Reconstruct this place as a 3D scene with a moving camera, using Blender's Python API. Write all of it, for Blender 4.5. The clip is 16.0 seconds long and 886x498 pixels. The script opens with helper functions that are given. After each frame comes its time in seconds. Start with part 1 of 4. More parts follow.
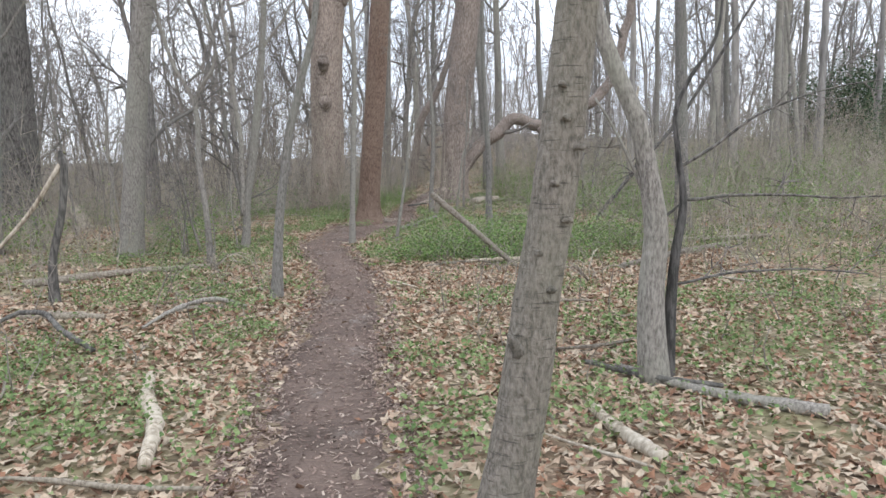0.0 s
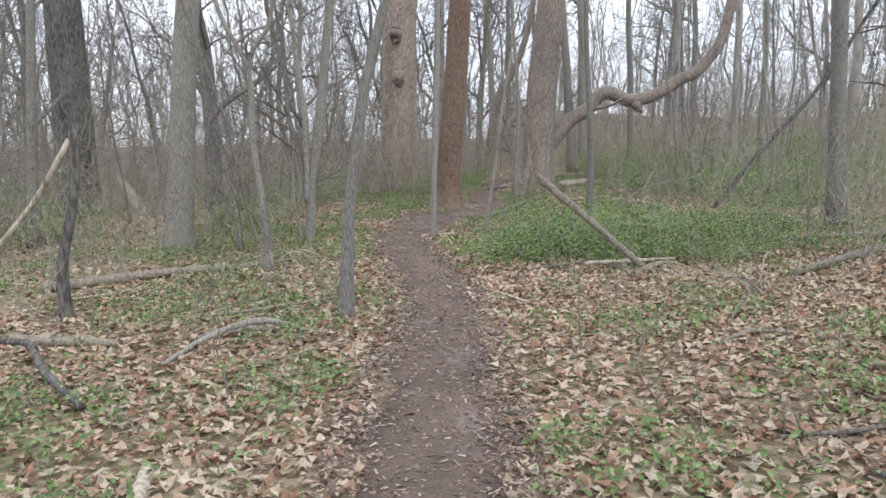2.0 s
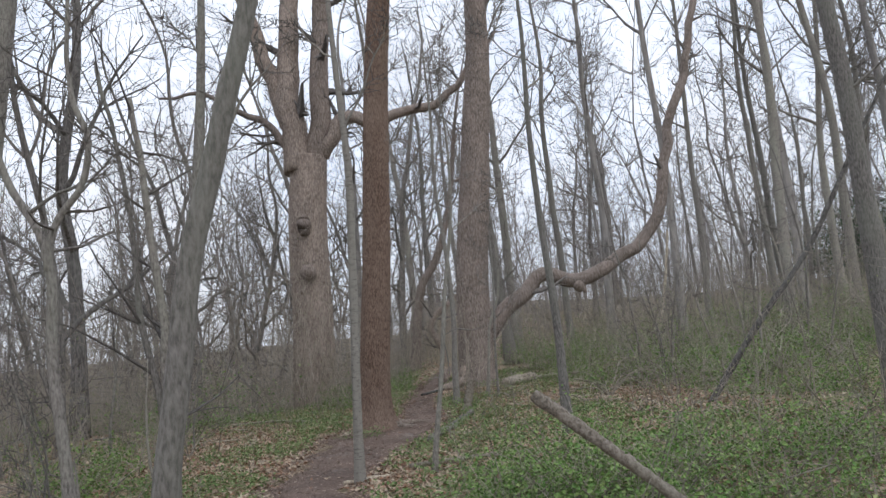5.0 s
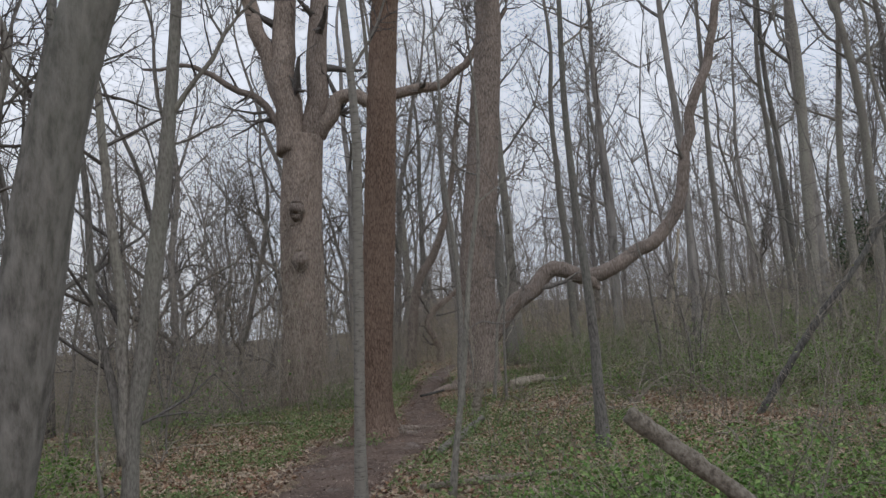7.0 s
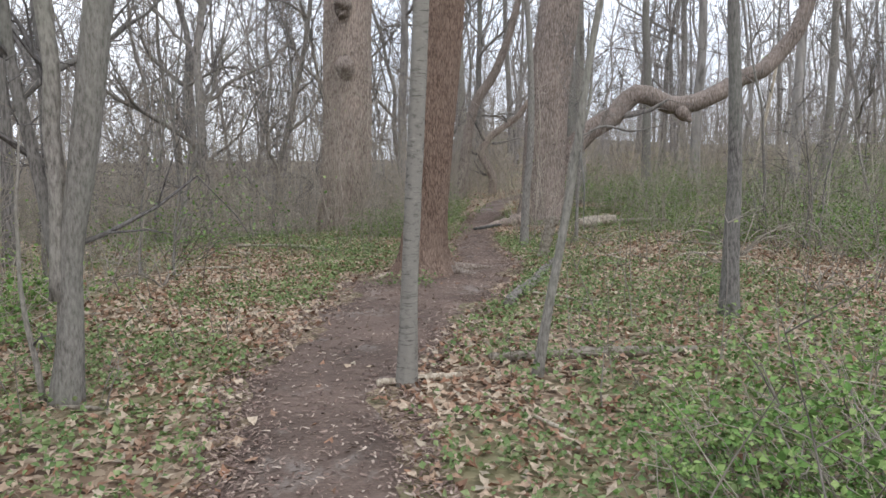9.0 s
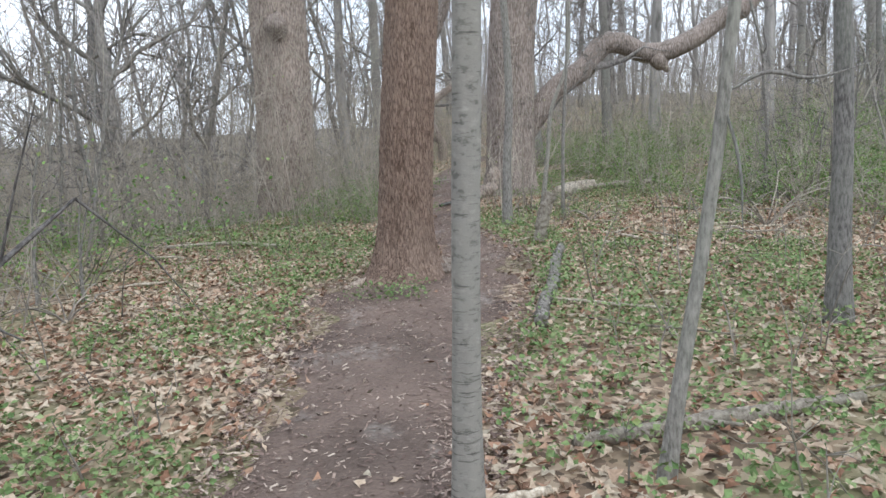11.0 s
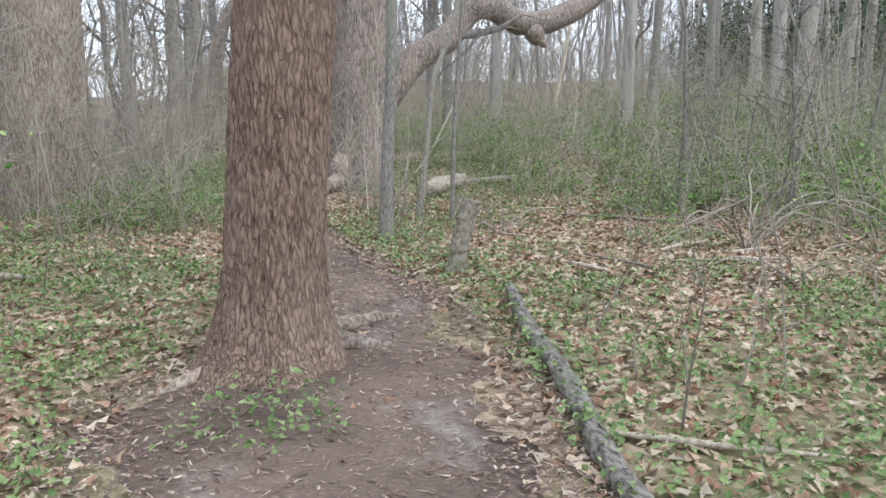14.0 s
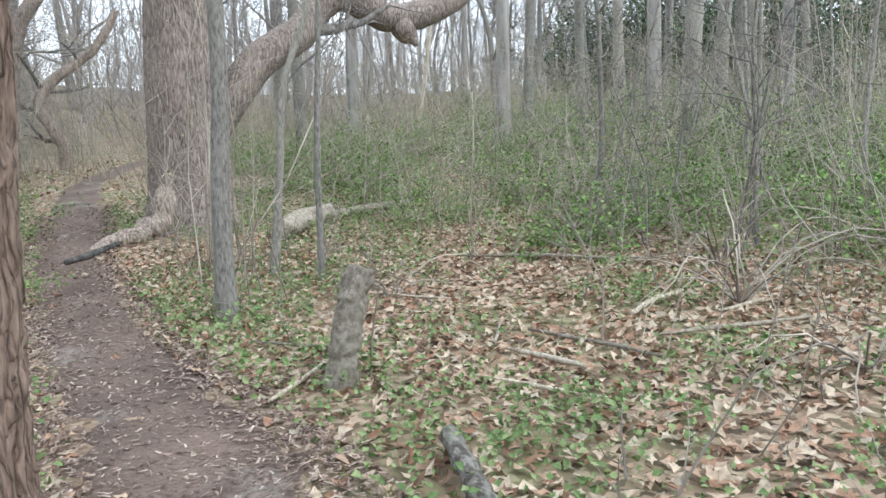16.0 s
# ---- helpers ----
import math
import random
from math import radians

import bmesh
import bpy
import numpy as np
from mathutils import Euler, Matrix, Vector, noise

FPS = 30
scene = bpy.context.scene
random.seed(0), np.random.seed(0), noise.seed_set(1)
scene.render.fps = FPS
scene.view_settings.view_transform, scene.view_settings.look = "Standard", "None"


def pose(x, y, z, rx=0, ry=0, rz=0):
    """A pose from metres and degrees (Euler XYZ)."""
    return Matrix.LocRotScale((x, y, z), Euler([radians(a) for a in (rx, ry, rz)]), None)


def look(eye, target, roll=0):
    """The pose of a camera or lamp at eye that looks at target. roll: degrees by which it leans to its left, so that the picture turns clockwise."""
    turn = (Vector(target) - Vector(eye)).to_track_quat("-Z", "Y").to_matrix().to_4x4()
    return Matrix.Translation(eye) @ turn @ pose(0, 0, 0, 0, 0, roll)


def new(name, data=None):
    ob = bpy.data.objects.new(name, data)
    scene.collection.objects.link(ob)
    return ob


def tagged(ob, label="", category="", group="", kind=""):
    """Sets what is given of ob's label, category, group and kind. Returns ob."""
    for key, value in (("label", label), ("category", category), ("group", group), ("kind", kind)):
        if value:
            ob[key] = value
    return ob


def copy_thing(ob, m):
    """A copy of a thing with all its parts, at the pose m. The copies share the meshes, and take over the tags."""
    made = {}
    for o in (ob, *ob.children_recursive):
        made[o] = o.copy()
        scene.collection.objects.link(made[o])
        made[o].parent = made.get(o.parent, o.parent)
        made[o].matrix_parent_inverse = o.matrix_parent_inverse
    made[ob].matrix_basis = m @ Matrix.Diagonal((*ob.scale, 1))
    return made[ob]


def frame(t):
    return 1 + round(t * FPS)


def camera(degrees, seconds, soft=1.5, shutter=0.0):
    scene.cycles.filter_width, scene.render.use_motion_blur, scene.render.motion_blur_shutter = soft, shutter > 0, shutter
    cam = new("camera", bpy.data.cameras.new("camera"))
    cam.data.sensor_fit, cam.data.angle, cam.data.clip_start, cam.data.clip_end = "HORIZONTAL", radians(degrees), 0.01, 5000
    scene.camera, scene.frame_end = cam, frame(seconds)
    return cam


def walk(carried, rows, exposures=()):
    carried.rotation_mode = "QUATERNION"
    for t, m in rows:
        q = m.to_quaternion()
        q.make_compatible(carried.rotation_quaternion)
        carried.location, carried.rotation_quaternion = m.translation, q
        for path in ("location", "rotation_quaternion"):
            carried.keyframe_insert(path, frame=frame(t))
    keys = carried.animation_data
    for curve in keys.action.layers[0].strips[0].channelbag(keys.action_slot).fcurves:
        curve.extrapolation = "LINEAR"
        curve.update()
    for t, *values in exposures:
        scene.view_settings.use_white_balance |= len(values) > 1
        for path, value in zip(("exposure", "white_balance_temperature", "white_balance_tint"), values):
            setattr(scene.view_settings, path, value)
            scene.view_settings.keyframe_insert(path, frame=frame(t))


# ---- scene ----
cam = camera(61.0, 16.0)
PATH = [
    (0, (-0.066, 0.065, 1.513), (-0.031, 2.051, 1.284), -1.4),
    (0.5, (-0.18, 0.588, 1.514), (-0.197, 2.576, 1.294), -0.2),
    (1, (-0.285, 1.142, 1.49), (-0.432, 3.122, 1.248), 1.0),
    (1.5, (-0.396, 1.711, 1.495), (-0.482, 3.7, 1.303), -1.4),
    (2, (-0.517, 2.285, 1.449), (-0.659, 4.262, 1.178), -1.6),
    (2.5, (-0.665, 2.856, 1.436), (-0.729, 4.838, 1.171), -2.2),
    (3, (-0.663, 3.463, 1.485), (-0.762, 5.45, 1.281), -2.3),
    (3.5, (-0.711, 4.033, 1.46), (-0.707, 6.029, 1.33), -1.8),
    (4, (-0.707, 4.514, 1.508), (-0.774, 6.513, 1.56), -3.9),
    (4.5, (-0.771, 5.016, 1.572), (-0.777, 7.013, 1.675), -5.0),
    (5, (-0.787, 5.745, 1.514), (-0.69, 7.729, 1.744), -5.8),
    (7.3, (-1.071, 7.681, 1.504), (-0.95, 9.665, 1.724), -4.4),
    (7.5, (-1.078, 7.952, 1.522), (-0.945, 9.942, 1.673), -4.4),
    (8, (-1.141, 8.621, 1.456), (-0.973, 10.614, 1.459), -2.4),
    (8.5, (-1.167, 9.137, 1.411), (-1.183, 11.135, 1.323), -2.1),
    (9, (-1.266, 9.791, 1.333), (-1.284, 11.78, 1.122), -0.5),
    (9.2, (-1.346, 9.993, 1.338), (-1.353, 11.981, 1.117), -2.3),
    (11.3, (-1.788, 11.991, 1.458), (-1.636, 13.96, 1.141), -3.7),
    (11.5, (-1.8, 12.155, 1.449), (-1.66, 14.128, 1.156), -4.3),
    (12, (-1.884, 12.793, 1.47), (-1.662, 14.772, 1.284), -2.5),
    (12.5, (-2.066, 13.386, 1.466), (-1.745, 15.355, 1.334), -1.4),
    (13, (-2.158, 13.967, 1.45), (-1.742, 15.918, 1.3), -0.3),
    (13.5, (-2.215, 14.545, 1.407), (-1.665, 16.45, 1.142), -0.8),
    (14, (-2.084, 15.122, 1.393), (-1.413, 16.968, 1.015), -0.8),
    (14.5, (-1.982, 15.683, 1.393), (-1.186, 17.485, 1.046), -1.0),
    (15, (-1.764, 16.256, 1.377), (-0.9, 18.025, 1.023), -0.6),
    (15.5, (-1.554, 16.809, 1.37), (-0.532, 18.486, 0.994), -0.6),
    (16, (-1.303, 17.409, 1.363), (-0.295, 19.099, 1.009), -2.5),
]
EXPOSURES = [(0, 0.4, 6500, 9), (3.5, 0.34, 6500, 9), (4.3, 0.1, 6500, 10), (5.0, -0.25, 6500, 10), (7.5, -0.75, 6600, 10), (8.1, -0.4, 6600, 10), (8.6, 0.0, 6600, 10),
             (9.2, 0.3, 6600, 10), (11.3, 0.55, 6250, 6), (13, 0.58, 6250, 5), (14.5, 0.82, 6350, 6), (16, 0.86, 6250, 4)]
walk(cam, [(t, look(e, a, r)) for t, e, a, r in PATH], EXPOSURES)

# ---- light: a bright overcast spring sky ----
world = bpy.data.worlds.new("overcast_sky")
scene.world = world
world.use_nodes = True
wn, wl = world.node_tree.nodes, world.node_tree.links
wn.clear()
w_out, w_bg = wn.new("ShaderNodeOutputWorld"), wn.new("ShaderNodeBackground")
w_sky = wn.new("ShaderNodeTexSky")
w_sky.sky_type, w_sky.sun_disc = "NISHITA", False
w_sky.sun_elevation, w_sky.sun_rotation = radians(48), radians(150)
w_tc, w_noise, w_ramp, w_mix = (wn.new("ShaderNodeTexCoord"), wn.new("ShaderNodeTexNoise"),
                                wn.new("ShaderNodeValToRGB"), wn.new("ShaderNodeMix"))
w_mix.data_type = "RGBA"
w_noise.inputs["Scale"].default_value, w_noise.inputs["Detail"].default_value = 3.0, 5.0
w_ramp.color_ramp.elements[0].position, w_ramp.color_ramp.elements[0].color = 0.3, (10.0, 11.2, 13.4, 1)
w_ramp.color_ramp.elements[1].position, w_ramp.color_ramp.elements[1].color = 0.7, (14.2, 14.8, 16.2, 1)
w_mix.inputs[0].default_value = 0.86
wl.new(w_tc.outputs["Generated"], w_noise.inputs["Vector"])
wl.new(w_noise.outputs[0], w_ramp.inputs[0])
wl.new(w_sky.outputs[0], w_mix.inputs[6])
wl.new(w_ramp.outputs[0], w_mix.inputs[7])
wl.new(w_mix.outputs[2], w_bg.inputs[0])
w_bg.inputs[1].default_value = 0.12
wl.new(w_bg.outputs[0], w_out.inputs[0])
sun = new("sun", bpy.data.lights.new("sun", "SUN"))
sun.data.energy, sun.data.angle, sun.data.color = 0.8, radians(25), (1.0, 0.97, 0.93)
sun.matrix_world = look((8, -14, 18), (0, 0, 0))


# ---- materials ----
def material(name, rough=0.9):
    m = bpy.data.materials.new(name)
    m.use_nodes = True
    n = m.node_tree.nodes
    b = n["Principled BSDF"]
    b.inputs["Roughness"].default_value = rough
    b.inputs["Specular IOR Level"].default_value = 0.25
    return m, n, m.node_tree.links, b


def ramp_of(n, stops):
    r = n.new("ShaderNodeValToRGB")
    el = r.color_ramp.elements
    while len(el) < len(stops):
        el.new(0.5)
    for e, (p, c) in zip(el, stops):
        e.position, e.color = p, (*c, 1)
    return r


def noise_of(n, links, coord, scale, detail=4.0, rough=0.55, stretch=(1, 1, 1)):
    mp, t = n.new("ShaderNodeMapping"), n.new("ShaderNodeTexNoise")
    mp.inputs["Scale"].default_value = stretch
    t.inputs["Scale"].default_value, t.inputs["Detail"].default_value = scale, detail
    t.inputs["Roughness"].default_value = rough
    links.new(coord, mp.inputs[0])
    links.new(mp.outputs[0], t.inputs["Vector"])
    return t


def mixed(n, links, fac, a, b, mode="MIX"):
    m = n.new("ShaderNodeMix")
    m.data_type, m.blend_type = "RGBA", mode
    for value, socket in ((fac, m.inputs[0]), (a, m.inputs[6]), (b, m.inputs[7])):
        if hasattr(value, "is_linked"):
            links.new(value, socket)
        else:
            socket.default_value = value
    return m.outputs[2]


def bumped(n, links, b, height, strength, distance):
    bp = n.new("ShaderNodeBump")
    bp.inputs["Strength"].default_value, bp.inputs["Distance"].default_value = strength, distance
    links.new(height, bp.inputs["Height"])
    links.new(bp.outputs[0], b.inputs["Normal"])


def bark(name, dark, light, tint, grain=28.0, stretch=(1, 1, 0.22), relief=0.8, marks=0.0, plates=0.0):
    """Bark with grain along or across the stem, large blotches of lichen and weather, and a shade of its own for each tree."""
    m, n, l, b = material(name)
    tc, info = n.new("ShaderNodeTexCoord"), n.new("ShaderNodeObjectInfo")
    co = tc.outputs["Object"]
    fine = noise_of(n, l, co, grain, 6.0, 0.65, stretch)
    big = noise_of(n, l, co, 2.2, 5.0, 0.6, (1, 1, 0.45))
    r = ramp_of(n, [(0.36, tuple(0.55 * v for v in dark)), (0.46, dark), (0.56, tuple(0.75 * v for v in light)), (0.72, light)])
    l.new(fine.outputs[0], r.inputs[0])
    r2 = ramp_of(n, [(0.42, (0, 0, 0)), (0.66, (1, 1, 1))])
    l.new(big.outputs[0], r2.inputs[0])
    col = mixed(n, l, r2.outputs[0], r.outputs[0], mixed(n, l, 0.55, r.outputs[0], (*tint, 1)))
    if marks:
        mk = noise_of(n, l, co, 16.0, 3.0, 0.6, (0.5, 0.5, 6.0))
        r3 = ramp_of(n, [(0.60, (0, 0, 0)), (0.66, (1, 1, 1))])
        l.new(mk.outputs[0], r3.inputs[0])
        amount = n.new("ShaderNodeMath")
        amount.operation = "MULTIPLY"
        amount.inputs[1].default_value = marks
        l.new(r3.outputs[0], amount.inputs[0])
        col = mixed(n, l, amount.outputs[0], col, (0.05, 0.045, 0.04, 1))
    height = fine.outputs[0]
    if plates:
        vor, mp = n.new("ShaderNodeTexVoronoi"), n.new("ShaderNodeMapping")
        vor.feature = "DISTANCE_TO_EDGE"
        vor.inputs["Scale"].default_value = plates
        mp.inputs["Scale"].default_value = (1, 1, 0.15)
        bend = noise_of(n, l, co, 7.0, 3.0, 0.55, (1, 1, 0.5))
        l.new(mixed(n, l, 0.11, co, bend.outputs["Color"]), mp.inputs[0])
        l.new(mp.outputs[0], vor.inputs["Vector"])
        crack = ramp_of(n, [(0.0, (0.62, 0.58, 0.55)), (0.08, (0.90, 0.87, 0.85)), (0.20, (1.08, 1.06, 1.05))])
        l.new(vor.outputs["Distance"], crack.inputs[0])
        col = mixed(n, l, 1.0, col, crack.outputs[0], "MULTIPLY")
        height = mixed(n, l, 0.35, crack.outputs[0], fine.outputs[0])
    shade = ramp_of(n, [(0.0, (0.72, 0.72, 0.72)), (1.0, (1.2, 1.17, 1.12))])
    l.new(info.outputs["Random"], shade.inputs[0])
    l.new(mixed(n, l, 1.0, col, shade.outputs[0], "MULTIPLY"), b.inputs["Base Color"])
    bumped(n, l, b, height, relief, 0.02)
    return m


BARK_GREY = bark("grey_bark", (0.19, 0.175, 0.16), (0.35, 0.325, 0.30), (0.27, 0.275, 0.23), 60, (1, 1, 0.3), 0.6)
# stems for the distance; the haze is put into their pale colour
HAZED_THICKET = bark("haze_paled_thicket", (0.32, 0.29, 0.275), (0.50, 0.455, 0.435), (0.42, 0.385, 0.36), 2)
# grey bark lightened in its base colour to imitate air haze on far trees
BARK_HAZED = bark("haze_paled_bark", (0.24, 0.225, 0.215), (0.40, 0.375, 0.36), (0.33, 0.31, 0.29), 6)
BARK_BROWN = bark("brown_bark", (0.20, 0.138, 0.108), (0.36, 0.262, 0.208), (0.32, 0.245, 0.20), 70, (1, 1, 0.22), 1.0, plates=42.0)
BARK_DARK = bark("dark_bark", (0.06, 0.056, 0.053), (0.20, 0.185, 0.175), (0.16, 0.16, 0.145))
BARK_DUSK = bark("dusky_grey_bark", (0.14, 0.128, 0.12), (0.31, 0.285, 0.268), (0.24, 0.235, 0.21), 30, (1, 1, 0.25), 0.6)
BARK_PALE = bark("pale_smooth_bark", (0.28, 0.262, 0.235), (0.37, 0.345, 0.31), (0.31, 0.30, 0.26), 20, (1, 1, 1.6), 0.35, 0.6)
BARK_ROUGH = bark("warty_grey_bark", (0.19, 0.168, 0.145), (0.35, 0.31, 0.27), (0.28, 0.27, 0.21), 60, (1, 1, 0.45), 1.0, 0.6)
BARK_OAK = bark("ridged_oak_bark", (0.22, 0.188, 0.168), (0.44, 0.375, 0.335), (0.41, 0.345, 0.305), 48, (1, 1, 0.17), 0.9, plates=24.0)
TWIG = bark("twig_bark", (0.11, 0.10, 0.095), (0.25, 0.23, 0.22), (0.2, 0.185, 0.17), 40, (1, 1, 0.2), 0.3)
BRUSH = bark("brush_stems", (0.24, 0.21, 0.182), (0.48, 0.425, 0.375), (0.37, 0.34, 0.26), 3, (1, 1, 0.3), 0.2)
DEADWOOD = bark("weathered_deadwood", (0.22, 0.185, 0.15), (0.42, 0.37, 0.31), (0.30, 0.28, 0.22), 40, (1, 1, 0.8), 0.7)
PALE_WOOD = bark("barkless_pale_wood", (0.32, 0.27, 0.21), (0.62, 0.55, 0.45), (0.5, 0.46, 0.39), 30, (1, 1, 0.2), 0.5)
ROOT = bark("worn_root_bark", (0.22, 0.17, 0.14), (0.46, 0.39, 0.33), (0.38, 0.33, 0.28), 40, (1, 1, 0.5), 0.8)
ROTTEN = bark("rotting_log", (0.15, 0.13, 0.115), (0.38, 0.35, 0.31), (0.24, 0.26, 0.19), 34, (1, 0.5, 1), 0.9)


def island_leaf(name, stops, rough=0.75, through_light=0.0):
    """Leaves whose colour differs from leaf to leaf."""
    m, n, l, b = material(name, rough)
    geo, tc = n.new("ShaderNodeNewGeometry"), n.new("ShaderNodeTexCoord")
    info, add = n.new("ShaderNodeObjectInfo"), n.new("ShaderNodeMath")
    add.operation = "ADD"
    l.new(geo.outputs["Random Per Island"], add.inputs[0])
    l.new(info.outputs["Random"], add.inputs[1])
    frac = n.new("ShaderNodeMath")
    frac.operation = "FRACT"
    l.new(add.outputs[0], frac.inputs[0])
    r = ramp_of(n, stops)
    l.new(frac.outputs[0], r.inputs[0])
    grain = noise_of(n, l, tc.outputs["Object"], 45, 3)
    g = ramp_of(n, [(0.3, (0.72, 0.70, 0.68)), (0.7, (1.15, 1.13, 1.1))])
    l.new(grain.outputs[0], g.inputs[0])
    l.new(mixed(n, l, 1.0, r.outputs[0], g.outputs[0], "MULTIPLY"), b.inputs["Base Color"])
    if through_light:
        b.inputs["Subsurface Weight"].default_value = through_light
        b.inputs["Subsurface Radius"].default_value = (0.01, 0.01, 0.005)
    return m


LITTER = island_leaf("dry_leaf_litter", [(0.0, (0.12, 0.075, 0.052)), (0.2, (0.30, 0.165, 0.105)), (0.5, (0.42, 0.31, 0.225)),
                                         (0.8, (0.54, 0.45, 0.345)), (1.0, (0.33, 0.29, 0.225))])
GREEN = island_leaf("green_ground_plants", [(0.0, (0.10, 0.17, 0.06)), (0.5, (0.165, 0.235, 0.09)), (1.0, (0.26, 0.315, 0.15))])
SHRUB = island_leaf("young_shrub_leaves", [(0.0, (0.09, 0.19, 0.045)), (0.6, (0.17, 0.28, 0.08)), (1.0, (0.28, 0.36, 0.14))])
BUDS = island_leaf("budding_leaves", [(0.0, (0.20, 0.25, 0.09)), (0.6, (0.30, 0.34, 0.15)), (1.0, (0.40, 0.41, 0.21))])
CRUMBS = island_leaf("bark_crumbs", [(0.0, (0.09, 0.06, 0.05)), (0.5, (0.22, 0.155, 0.13)), (0.85, (0.36, 0.28, 0.23)), (1.0, (0.5, 0.42, 0.35))])
EVERGREEN = island_leaf("evergreen_leaves", [(0.0, (0.03, 0.07, 0.035)), (1.0, (0.08, 0.13, 0.06))], 0.5)


def ground_material():
    m, n, l, b = material("leaf_covered_soil", 0.95)
    co = n.new("ShaderNodeTexCoord").outputs["Object"]
    vor = n.new("ShaderNodeTexVoronoi")
    vor.inputs["Scale"].default_value = 24.0
    warp = noise_of(n, l, co, 9, 3)
    l.new(mixed(n, l, 0.12, co, warp.outputs["Color"]), vor.inputs["Vector"])
    sep = n.new("ShaderNodeSeparateColor")
    l.new(vor.outputs["Color"], sep.inputs[0])
    r = ramp_of(n, [(0.0, (0.07, 0.05, 0.036)), (0.35, (0.20, 0.14, 0.095)), (0.7, (0.30, 0.225, 0.155)), (1.0, (0.42, 0.33, 0.24))])
    l.new(sep.outputs[0], r.inputs[0])
    patch = noise_of(n, l, co, 0.55, 5, 0.6)
    pr = ramp_of(n, [(0.44, (0, 0, 0)), (0.62, (1, 1, 1))])
    l.new(patch.outputs[0], pr.inputs[0])
    gr = ramp_of(n, [(0.3, (0.10, 0.13, 0.05)), (0.7, (0.21, 0.22, 0.10))])
    l.new(noise_of(n, l, co, 14, 4).outputs[0], gr.inputs[0])
    half = n.new("ShaderNodeMath")
    half.operation = "MULTIPLY"
    half.inputs[1].default_value = 0.6
    l.new(pr.outputs[0], half.inputs[0])
    l.new(mixed(n, l, half.outputs[0], r.outputs[0], gr.outputs[0]), b.inputs["Base Color"])
    bumped(n, l, b, sep.outputs[1], 0.6, 0.03)
    return m


def trail_material():
    m, n, l, b = material("trodden_earth", 0.92)
    co = n.new("ShaderNodeTexCoord").outputs["Object"]
    big = noise_of(n, l, co, 1.1, 5, 0.6)
    fine = noise_of(n, l, co, 38, 6, 0.7, (1, 1.6, 1))
    r = ramp_of(n, [(0.3, (0.098, 0.072, 0.058)), (0.7, (0.22, 0.160, 0.130))])
    l.new(big.outputs[0], r.inputs[0])
    f = ramp_of(n, [(0.3, (0.68, 0.66, 0.64)), (0.55, (1, 1, 1)), (0.75, (1.35, 1.3, 1.25))])
    l.new(fine.outputs[0], f.inputs[0])
    dust = ramp_of(n, [(0.56, (0, 0, 0)), (0.68, (0.7, 0.7, 0.7))])
    l.new(noise_of(n, l, co, 1.7, 6, 0.68, (1.3, 0.8, 1)).outputs[0], dust.inputs[0])
    soil = mixed(n, l, dust.outputs[0], r.outputs[0], (0.30, 0.265, 0.235, 1))
    l.new(mixed(n, l, 1.0, soil, f.outputs[0], "MULTIPLY"), b.inputs["Base Color"])
    bumped(n, l, b, fine.outputs[0], 0.7, 0.02)
    return m


GROUND, TRAIL = ground_material(), trail_material()


# ---- mesh tools ----
def smooth_step(a, b, v):
    u = np.clip((v - a) / (b - a), 0, 1)
    return u * u * (3 - 2 * u)


def lattice(ix, iy, iz):
    h = (ix * 374761393 + iy * 668265263 + iz * 2147483647) & 0xFFFFFFFF
    h = ((h ^ (h >> 13)) * 1274126177) & 0xFFFFFFFF
    return ((h ^ (h >> 16)) & 0xFFFF) / 65535.0


def value_noise(x, y, z):
    """Smooth noise from 0 to 1 at many places at once."""
    x, y, z = np.broadcast_arrays(np.asarray(x, float), np.asarray(y, float), np.asarray(z, float))
    fx, fy, fz = np.floor(x), np.floor(y), np.floor(z)
    ix, iy, iz = fx.astype(np.int64), fy.astype(np.int64), fz.astype(np.int64)
    u, v, w = ((q * q * (3 - 2 * q)) for q in (x - fx, y - fy, z - fz))
    total = 0
    for a in (0, 1):
        for b in (0, 1):
            for c in (0, 1):
                total = total + lattice(ix + a, iy + b, iz + c) * (u if a else 1 - u) * (v if b else 1 - v) * (w if c else 1 - w)
    return total


def gz(x, y):
    """Height of the ground: level round the trail, a gully ahead on the left with a far bank, a gentle bank on the right."""
    x, y = np.asarray(x, float), np.asarray(y, float)
    edge = np.interp(x, [-40, -12, -5, -2.4, -1.6, 0.5], [24, 23.5, 24, 27, 33, 60])
    beyond = np.maximum(y - edge, 0)
    left = 1 - smooth_step(-2.2, 0.5, x)
    gully = -3.2 * smooth_step(0, 14, beyond) * left
    far = 0.085 * np.minimum(np.maximum(y - 44, 0), 70) * smooth_step(40, -10, x)
    bank = 0.055 * np.maximum(x - 4, 0) * smooth_step(8, 28, y) * smooth_step(120, 30, x)
    rise = 0.03 * np.maximum(y - 24, 0) * (1 - left) * smooth_step(200, 60, y)
    rough = 0.05 * (value_noise(x * 0.7, y * 0.7, 3.3) - 0.5) + 0.03 * (value_noise(x * 2.5, y * 2.5, 7.3) - 0.5)
    near = smooth_step(2.2, 1.45, np.abs(x - trail_x(y)) / trail_w(y))
    return gully + far + bank + rise + rough * (1 - near)


